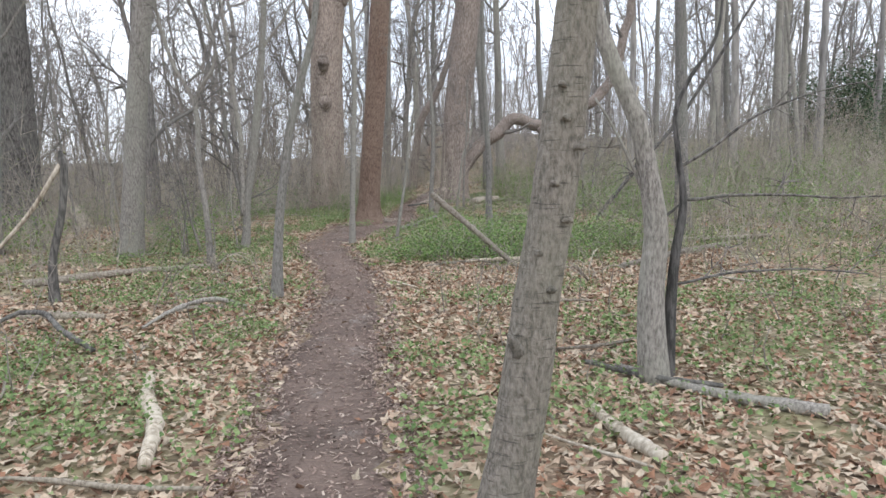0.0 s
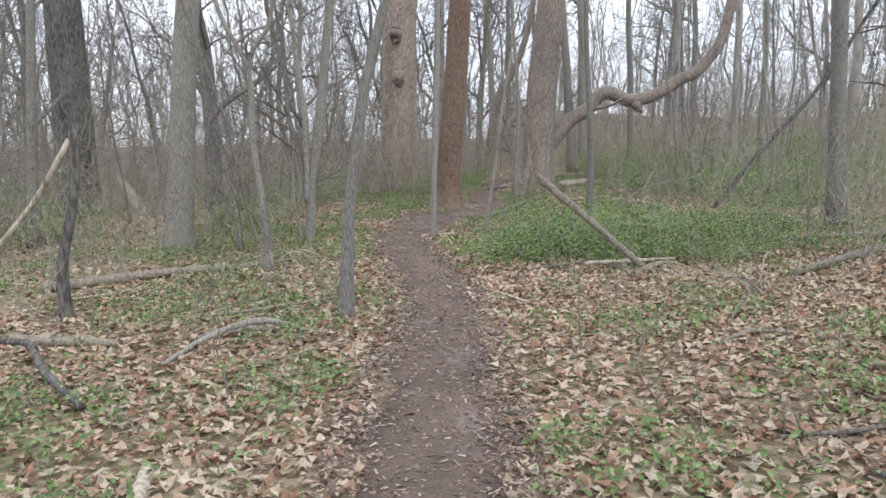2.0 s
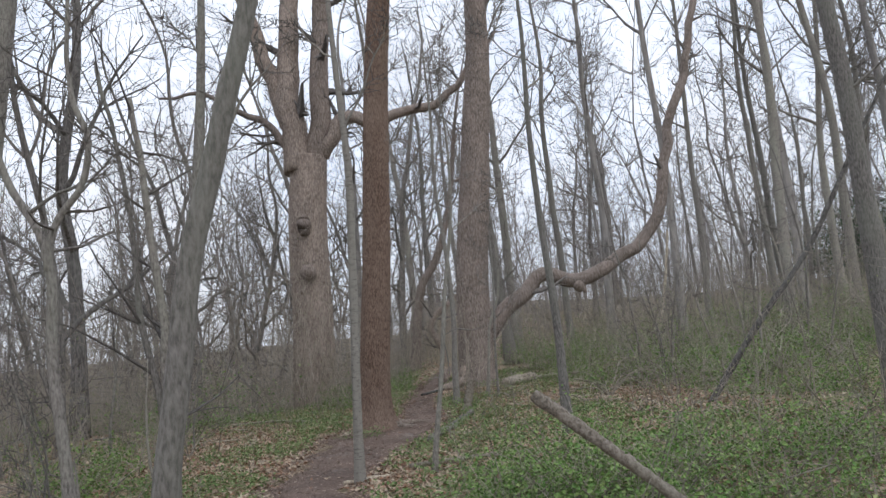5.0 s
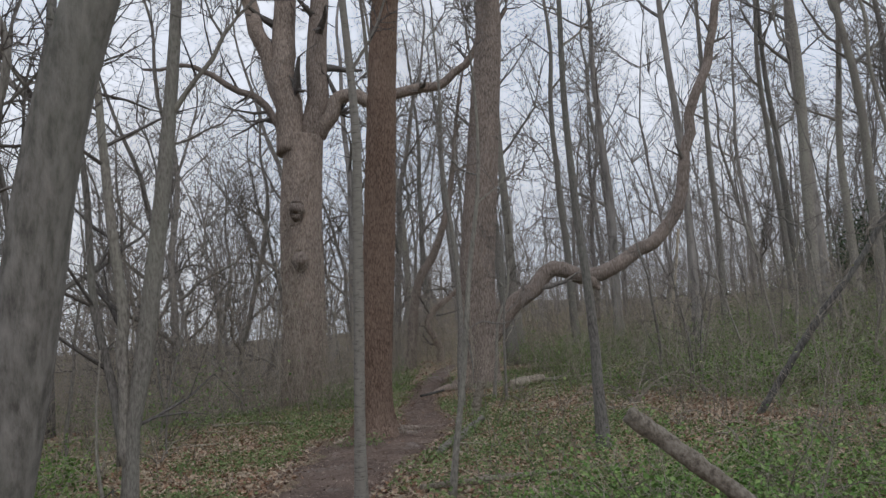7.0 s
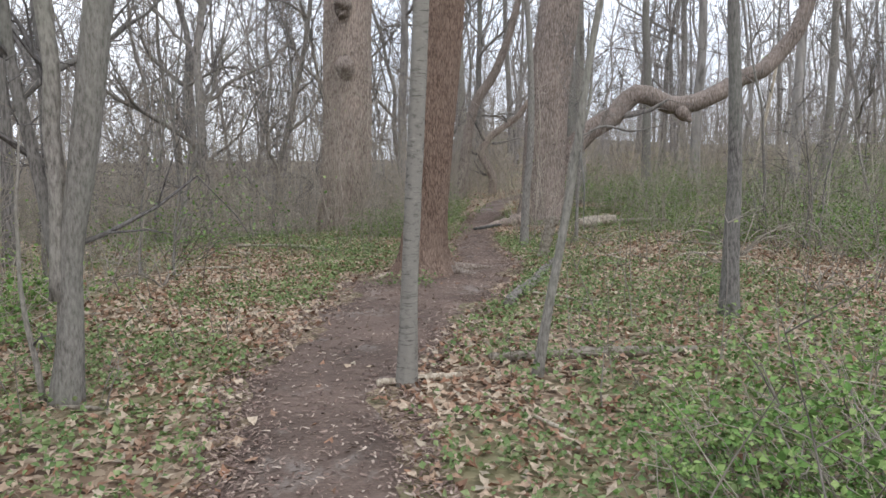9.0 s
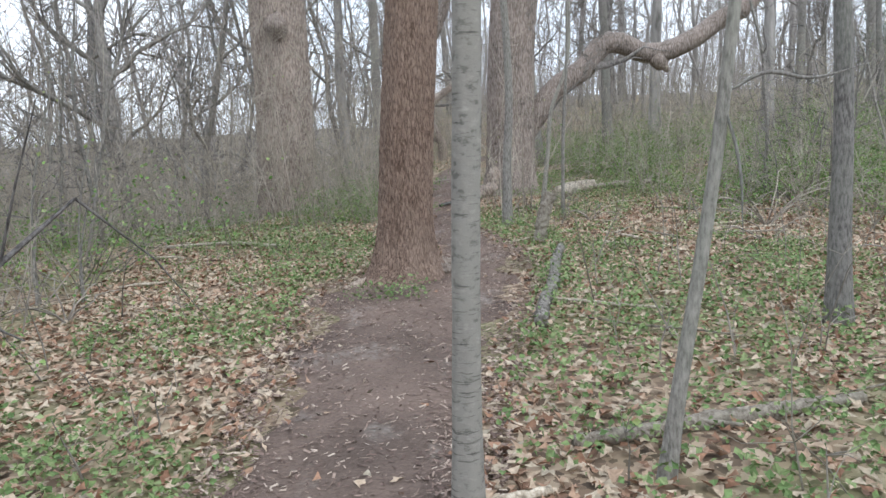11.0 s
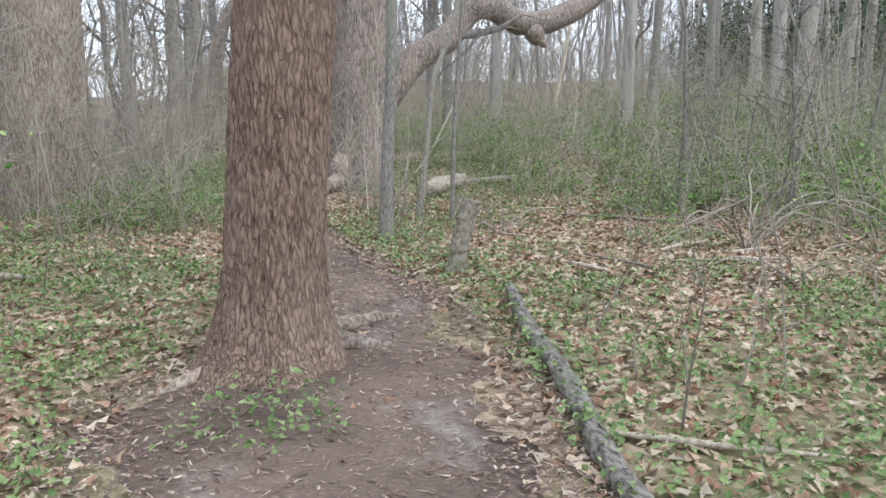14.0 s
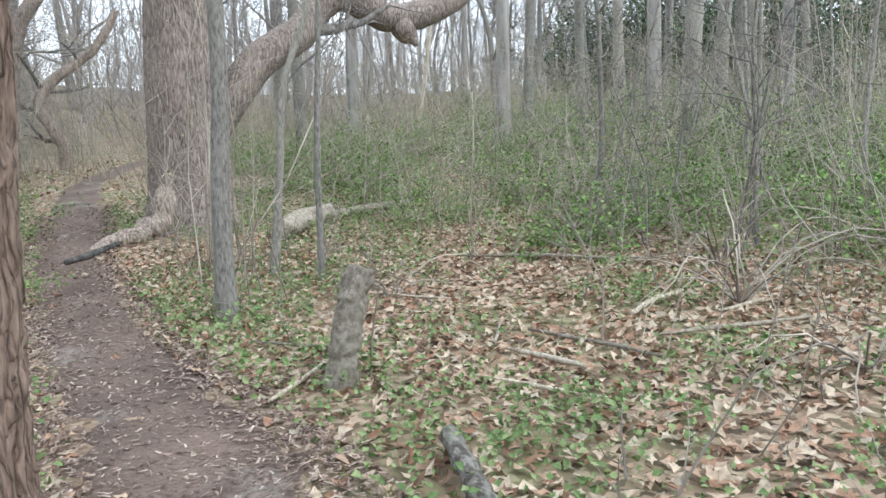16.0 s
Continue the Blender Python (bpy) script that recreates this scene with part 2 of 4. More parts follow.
TRAIL_ROWS = np.array([(-3, -0.3, 0.42), (3.4, -0.62, 0.40), (6.3, -0.88, 0.40), (8.2, -0.95, 0.38), (10.5, -1.25, 0.38), (13.0, -1.85, 0.42),
                       (14.2, -2.1, 0.48), (16.0, -1.85, 0.62), (17.3, -1.65, 0.80), (18.7, -1.5, 0.98), (19.6, -1.1, 0.72), (20.4, -0.72, 0.42),
                       (22.4, -0.85, 0.36), (25.5, -0.75, 0.34), (29.4, -0.3, 0.40), (33, 0.1, 0.36), (37, 1.5, 0.34), (46, 6.0, 0.34)])


def trail_x(y):
    return np.interp(y, TRAIL_ROWS[:, 0], TRAIL_ROWS[:, 1])


def trail_w(y):
    return np.interp(y, TRAIL_ROWS[:, 0], TRAIL_ROWS[:, 2])


def mesh_of(name, verts, faces, mat, smooth=False):
    """A mesh from arrays of places and of faces with one number of corners each."""
    verts, faces = np.asarray(verts, np.float32), np.asarray(faces, np.int32)
    me = bpy.data.meshes.new(name)
    me.vertices.add(len(verts))
    me.vertices.foreach_set("co", verts.ravel())
    k = faces.shape[1]
    me.loops.add(faces.size)
    me.loops.foreach_set("vertex_index", faces.ravel())
    me.polygons.add(len(faces))
    me.polygons.foreach_set("loop_start", np.arange(0, faces.size, k, dtype=np.int32))
    me.polygons.foreach_set("use_smooth", np.full(len(faces), smooth))
    me.update(calc_edges=True)
    me.materials.append(mat)
    return me


class Tubes:
    """Gathers round, tapering stems into one mesh."""

    def __init__(self):
        self.v, self.f, self.n = [], [], 0

    def add(self, pts, radii, sides=6, caps=True):
        p = np.asarray(pts, float)
        r = np.asarray(radii, float)
        t = np.gradient(p, axis=0)
        t /= np.linalg.norm(t, axis=1)[:, None] + 1e-9
        ref = np.array([0.0, 1.0, 0.0]) if abs(t[0][1]) < 0.8 else np.array([1.0, 0.0, 0.0])
        a = np.cross(t, ref)
        a /= np.linalg.norm(a, axis=1)[:, None] + 1e-9
        b = np.cross(t, a)
        ang = np.linspace(0, 2 * np.pi, sides, endpoint=False)
        ring = p[:, None] + r[:, None, None] * (np.cos(ang)[None, :, None] * a[:, None] + np.sin(ang)[None, :, None] * b[:, None])
        m = len(p)
        i = np.arange(m - 1)[:, None] * sides + np.arange(sides)[None]
        j = np.arange(m - 1)[:, None] * sides + (np.arange(sides)[None] + 1) % sides
        quads = np.stack([i, i + sides, j + sides, j], -1).reshape(-1, 4)
        verts = ring.reshape(-1, 3)
        if caps:
            verts = np.vstack([verts, p[0], p[-1]])
            c0, c1 = m * sides, m * sides + 1
            k = np.arange(sides)
            k2 = (k + 1) % sides
            last = (m - 1) * sides
            quads = np.vstack([quads, np.stack([k, k2, np.full(sides, c0), np.full(sides, c0)], -1),
                               np.stack([last + k2, last + k, np.full(sides, c1), np.full(sides, c1)], -1)])
        self.v.append(verts)
        self.f.append(quads + self.n)
        self.n += len(verts)
        return self

    def mesh(self, name, mat):
        v, q = np.vstack(self.v), np.vstack(self.f)
        tri = np.vstack([q[:, :3], q[q[:, 2] != q[:, 3]][:, [0, 2, 3]]])
        return mesh_of(name, v, tri, mat, True)


def curve_through(pts, n, bias=1.0):
    """n places along a smooth line through a few."""
    p = np.asarray(pts, float)
    s = np.r_[0, np.cumsum(np.linalg.norm(np.diff(p, axis=0), axis=1))]
    q = s[-1] * np.linspace(0, 1, n) ** bias
    m = np.gradient(p, s, axis=0)
    i = np.clip(np.searchsorted(s, q, "right") - 1, 0, len(p) - 2)
    h = (s[i + 1] - s[i])[:, None]
    u = ((q - s[i]) / h[:, 0])[:, None]
    return ((2 * u**3 - 3 * u**2 + 1) * p[i] + (u**3 - 2 * u**2 + u) * h * m[i] + (-2 * u**3 + 3 * u**2) * p[i + 1] + (u**3 - u**2) * h * m[i + 1])


def part(name, me, parent, label=""):
    ob = new(name, me)
    ob.parent = parent
    return tagged(ob, label)


def thing(name, x, y, label, category, group="", z=None):
    ob = new(name)
    ob.location = (x, y, float(gz(x, y)) if z is None else z)
    return tagged(ob, label, category, group)


# ---- trees ----
def unit(v):
    return v / (np.linalg.norm(v) + 1e-9)


def bough(rng, start, way, length, r, segs, wander, lift):
    pts, d = [np.array(start, float)], unit(np.array(way, float))
    for _ in range(segs):
        d = unit(d + rng.normal(0, wander, 3) + np.array([0, 0, lift]))
        pts.append(pts[-1] + d * length / segs)
    return np.array(pts), np.linspace(r, r * 0.25, segs + 1)


def twigs_on(rng, tubes, pts, radii, count, depth, scale=1.0, lift=0.07):
    """Branches off a bough, and twigs off the branches."""
    for _ in range(count):
        i = rng.integers(max(1, min(2, len(pts) // 4)), len(pts))
        along = unit(pts[i] - pts[i - 1])
        side = unit(np.cross(along, rng.normal(0, 1, 3)))
        way = unit(along * rng.uniform(0.3, 0.9) + side)
        length = scale * rng.uniform(0.5, 1.15)
        p, r = bough(rng, pts[i], way, length, max(radii[i] * 0.55, 0.006), 3 if depth > 1 else 2, 0.22, lift)
        tubes.add(p, r, 3, False)
        if depth > 1:
            twigs_on(rng, tubes, p, r, 3, depth - 1, scale * 0.55, lift)


def crown_on(rng, root, mat, twigs, trunk, radii, first, count, reach, thick=1.0, split=False):
    """Ascending limbs up the trunk from its share `first`, with branches and twigs."""
    for k in range(count):
        u = first + (1 - first) * (k + rng.uniform(0, 1)) / count
        i = min(int(u * (len(trunk) - 1)), len(trunk) - 2)
        a = k * 2.4 + rng.uniform(-0.5, 0.5)
        up = rng.uniform(0.35, 1.1)
        length = reach * (1.15 - 0.65 * u) * rng.uniform(0.7, 1.2)
        p, r = bough(rng, trunk[i], (math.cos(a), math.sin(a), up), length, radii[i] * rng.uniform(0.35, 0.62) * thick, 8, 0.16 + 0.08 * (thick > 1), 0.09)
        limb, forks = Tubes().add(p, r, 6, False), []
        twigs_on(rng, twigs, p, r, 8, 2, length * 0.42)
        for _ in range(3):
            j = rng.integers(3, 8)
            q, s = bough(rng, p[j], unit(p[j] - p[j - 1]) + rng.normal(0, 0.55, 3), length * 0.5, r[j] * 0.7, 5, 0.17, 0.08)
            if split:
                forks.append(Tubes().add(q, s, 4, False))
            else:
                limb.add(q, s, 4, False)
            twigs_on(rng, twigs, q, s, 6, 2, length * 0.3)
        bole = part("limb", limb.mesh("limb", mat), root)
        for f in forks:
            part("branch", f.mesh("branch", mat), bole)


def wild_tree(seed, height, r0, mat, first=0.35, count=10, reach=4.5, lean=0.03, low=0, crook=1.0):
    """A bare woodland tree at the origin: trunk, limbs, twigs; to be copied."""
    rng = np.random.default_rng(seed)
    a = rng.uniform(0, 6.28)
    n = 14
    u = np.linspace(0, 1, n)
    bend = np.cumsum(rng.normal(0, 0.12 * crook, (n, 2)), axis=0)
    sway = np.cumsum(bend - bend.mean(axis=0) * 0.6, axis=0) * height / 26 + np.cumsum(rng.normal(0, 0.12 * crook, (n, 2)), axis=0) * height / 20
    trunk = np.column_stack([math.cos(a) * lean * height * u + sway[:, 0] * u, math.sin(a) * lean * height * u + sway[:, 1] * u, height * u - 0.15])
    radii = r0 * (1 - 0.82 * u) * (1 + 0.5 * np.exp(-u * height / 0.35))
    root = new("woodland_tree")
    part("trunk", Tubes().add(curve_through(trunk, 30), np.interp(np.linspace(0, 1, 30), u, radii), 10).mesh("trunk", mat), root)
    twigs = Tubes()
    crown_on(rng, root, mat, twigs, trunk, radii, first, count, reach, 1.15 if crook > 1.5 else 1.0)
    for _ in range(low):
        i = rng.integers(2, 5)
        p, r = bough(rng, trunk[i], (*rng.normal(0, 1, 2), 0.4), reach * 0.4, radii[i] * 0.2, 6, 0.2, 0.05)
        part("limb", Tubes().add(p, r, 5, False).mesh("limb", mat), root)
        twigs_on(rng, twigs, p, r, 8, 2, 0.8)
    tagged(part("twig_spray", twigs.mesh("twigs", TWIG), root), kind="stuff")
    return root


def hero_tree(name, label, pts, radii, mat, seed, top=0, limbs=(), first=0.5, count=7, reach=2.5, sides=16, furrow=0.0, flare=0.35, twig_mat=None, rows=60, category="tree", cells=30.0, bias=1.0):
    """A tree whose stem runs through known places, with its own boughs; above `top` it goes on with a free crown."""
    rng = np.random.default_rng(seed)
    pts = [np.array(p, float) for p in pts]
    base = pts[0].copy()
    base[2] = float(gz(base[0], base[1])) - 0.04
    root = thing(name, base[0], base[1], label, category, z=base[2])
    radii = list(radii)
    if top:
        d = unit(pts[-1] - pts[-2])
        d = unit(d + np.array([0, 0, 0.8]))
        steps = 4
        gap = (top - pts[-1][2]) / steps
        r_now = radii[-1]
        for k in range(steps):
            d = unit(d + np.append(rng.normal(0, 0.05, 2), 0.05))
            pts.append(pts[-1] + d * gap)
            radii.append(r_now * (1 - 0.21 * (k + 1)))
    pts[0][2] = base[2] - 0.05
    line = curve_through(pts, rows, bias) - base
    s = np.r_[0, np.cumsum(np.linalg.norm(np.diff(np.array(pts), axis=0), axis=1))]
    rad = np.interp(s[-1] * np.linspace(0, 1, rows) ** bias, s, radii)
    h = line[:, 2]
    t = Tubes().add(line, rad * (1 + flare * np.exp(-np.maximum(h, 0) / 0.22)), sides)
    me = t.mesh("trunk", mat)
    if furrow:
        v = np.empty(len(me.vertices) * 3, np.float32)
        me.vertices.foreach_get("co", v)
        v = v.reshape(-1, 3)
        row = np.minimum(np.arange(len(v)) // sides, rows - 1)
        off = v - line[row]
        off[:, 2] *= 0.3
        out = off / (np.linalg.norm(off, axis=1)[:, None] + 1e-6)
        q = out * rad[row][:, None]
        w1 = value_noise(q[:, 0] * 9, q[:, 1] * 9, v[:, 2] * 3) * 1.2
        f1 = np.abs(value_noise(q[:, 0] * cells + w1, q[:, 1] * cells + w1, v[:, 2] * cells * 0.2) - 0.5) * 2
        f2 = value_noise(q[:, 0] * cells * 2.3, q[:, 1] * cells * 2.3, v[:, 2] * cells * 0.7)
        lobes = value_noise(out[:, 0] * 2.2 + 5, out[:, 1] * 2.2, v[:, 2] * 0.5) - 0.5
        low = np.exp(-np.maximum(v[:, 2], 0) / 0.22)
        v = v + out * (furrow * (1.5 * np.minimum(f1, 0.6) - 0.5 + 0.45 * (f2 - 0.5)) + rad[row] * lobes * (0.12 + 0.75 * flare * low))[:, None]
        me.vertices.foreach_set("co", v.astype(np.float32).ravel())
        me.update()
    part("trunk", me, root)
    twigs = Tubes()
    for k, (lp, r0, r1) in enumerate(limbs):
        n = max(8, 5 * len(lp))
        c = curve_through(lp, n) - base
        c = c + np.column_stack([value_noise(np.arange(n) * 0.5, k, ax) - 0.5 for ax in range(3)]) * r0 * 0.7
        short = np.linalg.norm(c[-1] - c[0]) < 0.75
        girth = np.linspace(r0, r1, n) * (np.sin(np.linspace(0.35, 2.8, n)) if short else 1)
        part("burl" if short else "limb", Tubes().add(c, girth, 12 if r0 > 0.1 else 6).mesh("limb", mat), root)
        if short or lp[-1][2] < 0.3:
            continue
        twigs_on(rng, twigs, c, np.linspace(r0, r1, n), 5 if r0 < 0.03 else 9, 2, 0.35 if r0 < 0.03 else 1.3)
    if count:
        pick = np.searchsorted(h, np.linspace(0, h[-1] * 0.99, 21))
        crown_on(rng, root, mat, twigs, line[pick], rad[pick], first, count, reach, split=True)
    if twigs.n:
        tagged(part("twig_spray", twigs.mesh("twigs", twig_mat or TWIG), root), kind="stuff")
    return root


# ---- ground and trail ----
def spaced(lo, hi, step, far_lo, far_hi):
    mid = list(np.arange(lo, hi + 1e-6, step))
    a, s = [], step
    while (a[-1] if a else lo) > far_lo:
        s *= 1.18
        a.append((a[-1] if a else lo) - s)
    c, s = [], step
    while (c[-1] if c else hi) < far_hi:
        s *= 1.18
        c.append((c[-1] if c else hi) + s)
    return np.array(a[::-1] + mid + c)


def build_ground():
    xs, ys = spaced(-8, 8, 0.16, -600, 600), spaced(-3, 34, 0.16, -400, 900)
    gx, gy = np.meshgrid(xs, ys)
    v = np.column_stack([gx.ravel(), gy.ravel(), gz(gx, gy).ravel()])
    nx, ny = len(xs), len(ys)
    i = (np.arange(ny - 1)[:, None] * nx + np.arange(nx - 1)[None]).ravel()
    tagged(new("ground", mesh_of("ground", v, np.column_stack([i, i + 1, i + nx + 1, i + nx]), GROUND, True)),
           "woodland floor of soil and dry leaves", "ground", kind="structure")


def build_trail():
    ys, us = np.arange(-2.9, 46, 0.09), np.linspace(-1.35, 1.35, 29)
    gy, gu = np.meshgrid(ys, us, indexing="ij")
    ragged = 1 + 0.5 * (value_noise(gy * 1.7, np.sign(gu) * 5, 2.2) - 0.5) + 0.35 * (value_noise(gy * 6, np.sign(gu) * 3, 9.1) - 0.5)
    gx = trail_x(gy) + gu * trail_w(gy) * ragged
    z = gz(gx, gy) + 0.022 - 0.032 * np.abs(gu) ** 3 + 0.014 * (value_noise(gx * 5, gy * 5, 1.5) - 0.5) + 0.008 * (value_noise(gx * 17, gy * 17, 4.5) - 0.5)
    nu = len(us)
    i = (np.arange(len(ys) - 1)[:, None] * nu + np.arange(nu - 1)[None]).ravel()
    tagged(new("trail", mesh_of("trail", np.column_stack([gx.ravel(), gy.ravel(), z.ravel()]), np.column_stack([i, i + 1, i + nu + 1, i + nu]), TRAIL, True)),
           "narrow trodden brown earth footpath through the wood", "path", kind="structure")


build_ground()
build_trail()

# ---- trees that stand out along the trail ----
hero_tree("trailside_tree", "large straight brown tree with furrowed bark beside the trail",
          [(-1.60, 19.2, 0), (-1.57, 19.2, 0.6), (-1.49, 19.2, 1.6), (-1.35, 19.2, 2.9), (-1.21, 19.2, 4.5), (-1.04, 19.2, 6.4)],
          [0.285, 0.27, 0.26, 0.25, 0.24, 0.225], BARK_BROWN, 3, top=20, first=0.55, count=8, reach=4, sides=220, furrow=0.014, flare=0.85, rows=430, cells=56.0, bias=2.4)
hero_tree("oak_with_arching_limb", "big grey oak with a low limb arching over the bank",
          [(0.86, 27.2, 0), (0.98, 27.2, 2.8), (1.35, 27.2, 5.7), (1.63, 27.2, 7.9), (1.85, 27.2, 9.6)],
          [0.52, 0.46, 0.44, 0.40, 0.36], BARK_OAK, 5, top=22, first=0.5, count=9, reach=5, sides=120, furrow=0.022, flare=0.45, rows=260, cells=44.0, bias=1.6,
          limbs=[([(0.95, 27.25, 1.0), (1.7, 27.3, 1.95), (2.5, 27.3, 2.58), (3.0, 27.3, 3.02), (4.02, 27.3, 2.74), (5.2, 27.3, 3.17), (6.24, 27.3, 3.95),
                   (6.92, 27.3, 5.25), (7.32, 27.3, 6.9), (7.9, 27.3, 8.4), (8.5, 27.3, 10.5), (9.0, 27.3, 13)], 0.25, 0.08),
                 ([(4.0, 27.3, 2.85), (4.08, 27.25, 2.62), (4.18, 27.2, 2.42)], 0.2, 0.14),
                 ([(0.8, 27.0, 0.72), (0.42, 26.8, 0.34), (0.05, 26.55, 0.14), (-0.28, 26.36, 0.05), (-0.62, 26.2, -0.04)], 0.18, 0.06)])
hero_tree("forked_burl_tree", "massive old tree with dark burls and a high fork",
          [(-3.95, 28.6, -0.8), (-3.78, 28.6, 2.5), (-3.68, 28.6, 5.6), (-3.5, 28.6, 7.4)], [0.68, 0.60, 0.58, 0.55], BARK_OAK, 7, flare=0.3,
          sides=120, furrow=0.025, rows=240, count=0, cells=26.0,
          limbs=[([(-3.72, 28.6, 6.8), (-3.98, 28.6, 8.4), (-4.02, 28.6, 9.8), (-3.75, 28.6, 11.4), (-3.6, 28.6, 13), (-3.5, 28.4, 16), (-3.9, 28.2, 20)], 0.42, 0.12),
                 ([(-3.4, 28.6, 6.8), (-3.06, 28.6, 8.4), (-2.98, 28.6, 9.8), (-2.85, 28.6, 12.4), (-2.6, 28.6, 15), (-2.2, 28.6, 20)], 0.36, 0.10),
                 ([(-3.95, 28.6, 7.6), (-4.2, 28.55, 9.2), (-4.62, 28.5, 10.5), (-4.9, 28.5, 11.5), (-5.3, 28.4, 12.7), (-5.6, 28.3, 15), (-6.3, 28, 18)], 0.30, 0.08),
                 ([(-3.9, 28.5, 7.3), (-4.7, 28.4, 8.5), (-5.4, 28.3, 8.9), (-6.6, 28.3, 9.6), (-7.8, 28.2, 9.5)], 0.14, 0.04),
                 ([(-3.1, 28.5, 7.3), (-2.6, 28.45, 8.1), (-2.3, 28.4, 8.48), (-1.45, 28.4, 8.24), (-0.63, 28.4, 8.47), (0.53, 28.4, 8.65), (1.22, 28.4, 9.2), (2.6, 28.3, 10.8)], 0.24, 0.06),
                 ([(-3.72, 28.05, 3.5), (-3.7, 27.9, 3.75), (-3.72, 28.05, 4.0)], 0.22, 0.2),
                 ([(-3.78, 28.05, 4.9), (-3.76, 27.92, 5.15), (-3.74, 28.05, 5.5)], 0.22, 0.2)])
hero_tree("leaning_knotty_tree", "leaning grey tree with small knots close to the trail",
          [(0.16, 2.95, 0), (0.24, 2.95, 0.3), (0.31, 2.95, 0.7), (0.335, 2.95, 0.92), (0.385, 2.95, 1.2), (0.44, 2.95, 1.55), (0.49, 2.95, 1.95), (0.6, 2.95, 2.8)],
          [0.115, 0.105, 0.098, 0.092, 0.088, 0.085, 0.08, 0.075], BARK_ROUGH, 11, top=11, sides=48, furrow=0.006, rows=220, first=0.5, count=6, reach=2.2, flare=0.2,
          limbs=[([(0.30, 2.93, 0.72), (0.25, 2.88, 0.82), (0.235, 2.86, 0.86)], 0.04, 0.025)] + [([(0.19 + 0.15 * h + dx, 2.87, h), (0.20 + 0.15 * h + dx * 1.2, 2.855, h + 0.006), (0.22 + 0.15 * h + dx * 1.25, 2.87, h)], 0.013, 0.012)
                 for h, dx in ((0.45, 0.03), (0.62, -0.02), (1.02, 0.03), (1.16, -0.03), (1.28, 0.05), (1.42, -0.01), (1.55, 0.06), (1.66, 0.0), (1.78, -0.03), (0.33, 0.0))])
hero_tree("smooth_grey_tree", "smooth grey tree bending over above a fork",
          [(1.45, 5.05, 0), (1.42, 5.05, 0.6), (1.45, 5.05, 1.06), (1.39, 5.05, 1.43), (1.33, 5.05, 1.73), (1.2, 5.05, 2.03), (1.08, 5.05, 2.35), (0.98, 5.05, 2.9)],
          [0.10, 0.088, 0.08, 0.066, 0.06, 0.056, 0.052, 0.048], BARK_GREY, 13, top=9, sides=20, first=0.55, count=5, reach=1.8, flare=0.2,
          limbs=[([(1.46, 5.05, 1.06), (1.29, 5.03, 1.44), (1.16, 5.0, 1.7), (1.03, 5.0, 1.9)], 0.016, 0.007)])
hero_tree("thin_branching_sapling", "thin dark sapling with wide fine branches",
          [(1.54, 5.08, 0), (1.60, 5.1, 0.86), (1.65, 5.1, 1.2), (1.61, 5.1, 1.54), (1.59, 5.1, 1.8), (1.68, 5.1, 2.02), (1.84, 5.1, 2.26), (1.9, 5.1, 2.8)],
          [0.05, 0.035, 0.028, 0.02, 0.017, 0.014, 0.011, 0.008], BARK_DARK, 17, sides=8, count=0, flare=0.2,
          limbs=[([(1.65, 5.1, 1.22), (1.98, 5.0, 1.25), (2.36, 5.05, 1.24), (2.74, 5.05, 1.21), (3.1, 5.05, 1.23)], 0.012, 0.004),
                 ([(1.61, 5.1, 1.43), (1.82, 5.05, 1.57), (2.08, 5.05, 1.75), (2.41, 5.05, 1.89), (2.94, 5.05, 1.99)], 0.012, 0.004),
                 ([(1.58, 5.1, 0.64), (1.95, 5.05, 0.72), (2.37, 5.05, 0.74), (2.91, 5.05, 0.69)], 0.010, 0.004),
                 ([(1.63, 5.1, 1.2), (1.5, 5.05, 1.1), (1.42, 5.02, 1.02)], 0.012, 0.008)])
hero_tree("broad_dark_tree", "broad dark-barked tree standing back in the wood", [(-10.9, 20.4, 0), (-10.85, 20.4, 4), (-10.9, 20.4, 9)], [0.50, 0.44, 0.38],
          BARK_DARK, 19, top=22, sides=40, furrow=0.03, rows=90, first=0.45, count=9, reach=5, cells=18.0)
hero_tree("straight_grey_tree", "straight slender grey tree among dead leaves",
          [(-5.25, 13.1, 0), (-5.1, 13.1, 1.3), (-4.95, 13.1, 2.7), (-4.78, 13.1, 4), (-4.6, 13.1, 5.3)], [0.20, 0.185, 0.175, 0.165, 0.15], BARK_GREY, 23,
          top=15, sides=24, rows=80, first=0.4, count=7, reach=3)
hero_tree("forked_sapling", "young tree forking at head height",
          [(-3.43, 11.6, 0), (-3.46, 11.6, 0.83), (-3.53, 11.6, 1.63), (-3.52, 11.6, 2.3), (-3.56, 11.6, 2.53), (-3.81, 11.6, 3.03), (-3.97, 11.6, 3.6), (-4.1, 11.5, 5)],
          [0.055, 0.045, 0.042, 0.04, 0.034, 0.03, 0.026, 0.02], BARK_GREY, 29, sides=10, first=0.55, count=5, reach=1.6,
          limbs=[([(-3.52, 11.6, 2.3), (-3.5, 11.6, 2.58), (-3.23, 11.6, 3.02), (-3.18, 11.6, 3.34), (-3.28, 11.6, 3.6), (-3.3, 11.6, 4.6)], 0.034, 0.016),
                 ([(-3.38, 11.55, 0), (-3.33, 11.5, 0.4), (-3.36, 11.5, 0.9)], 0.018, 0.006)])
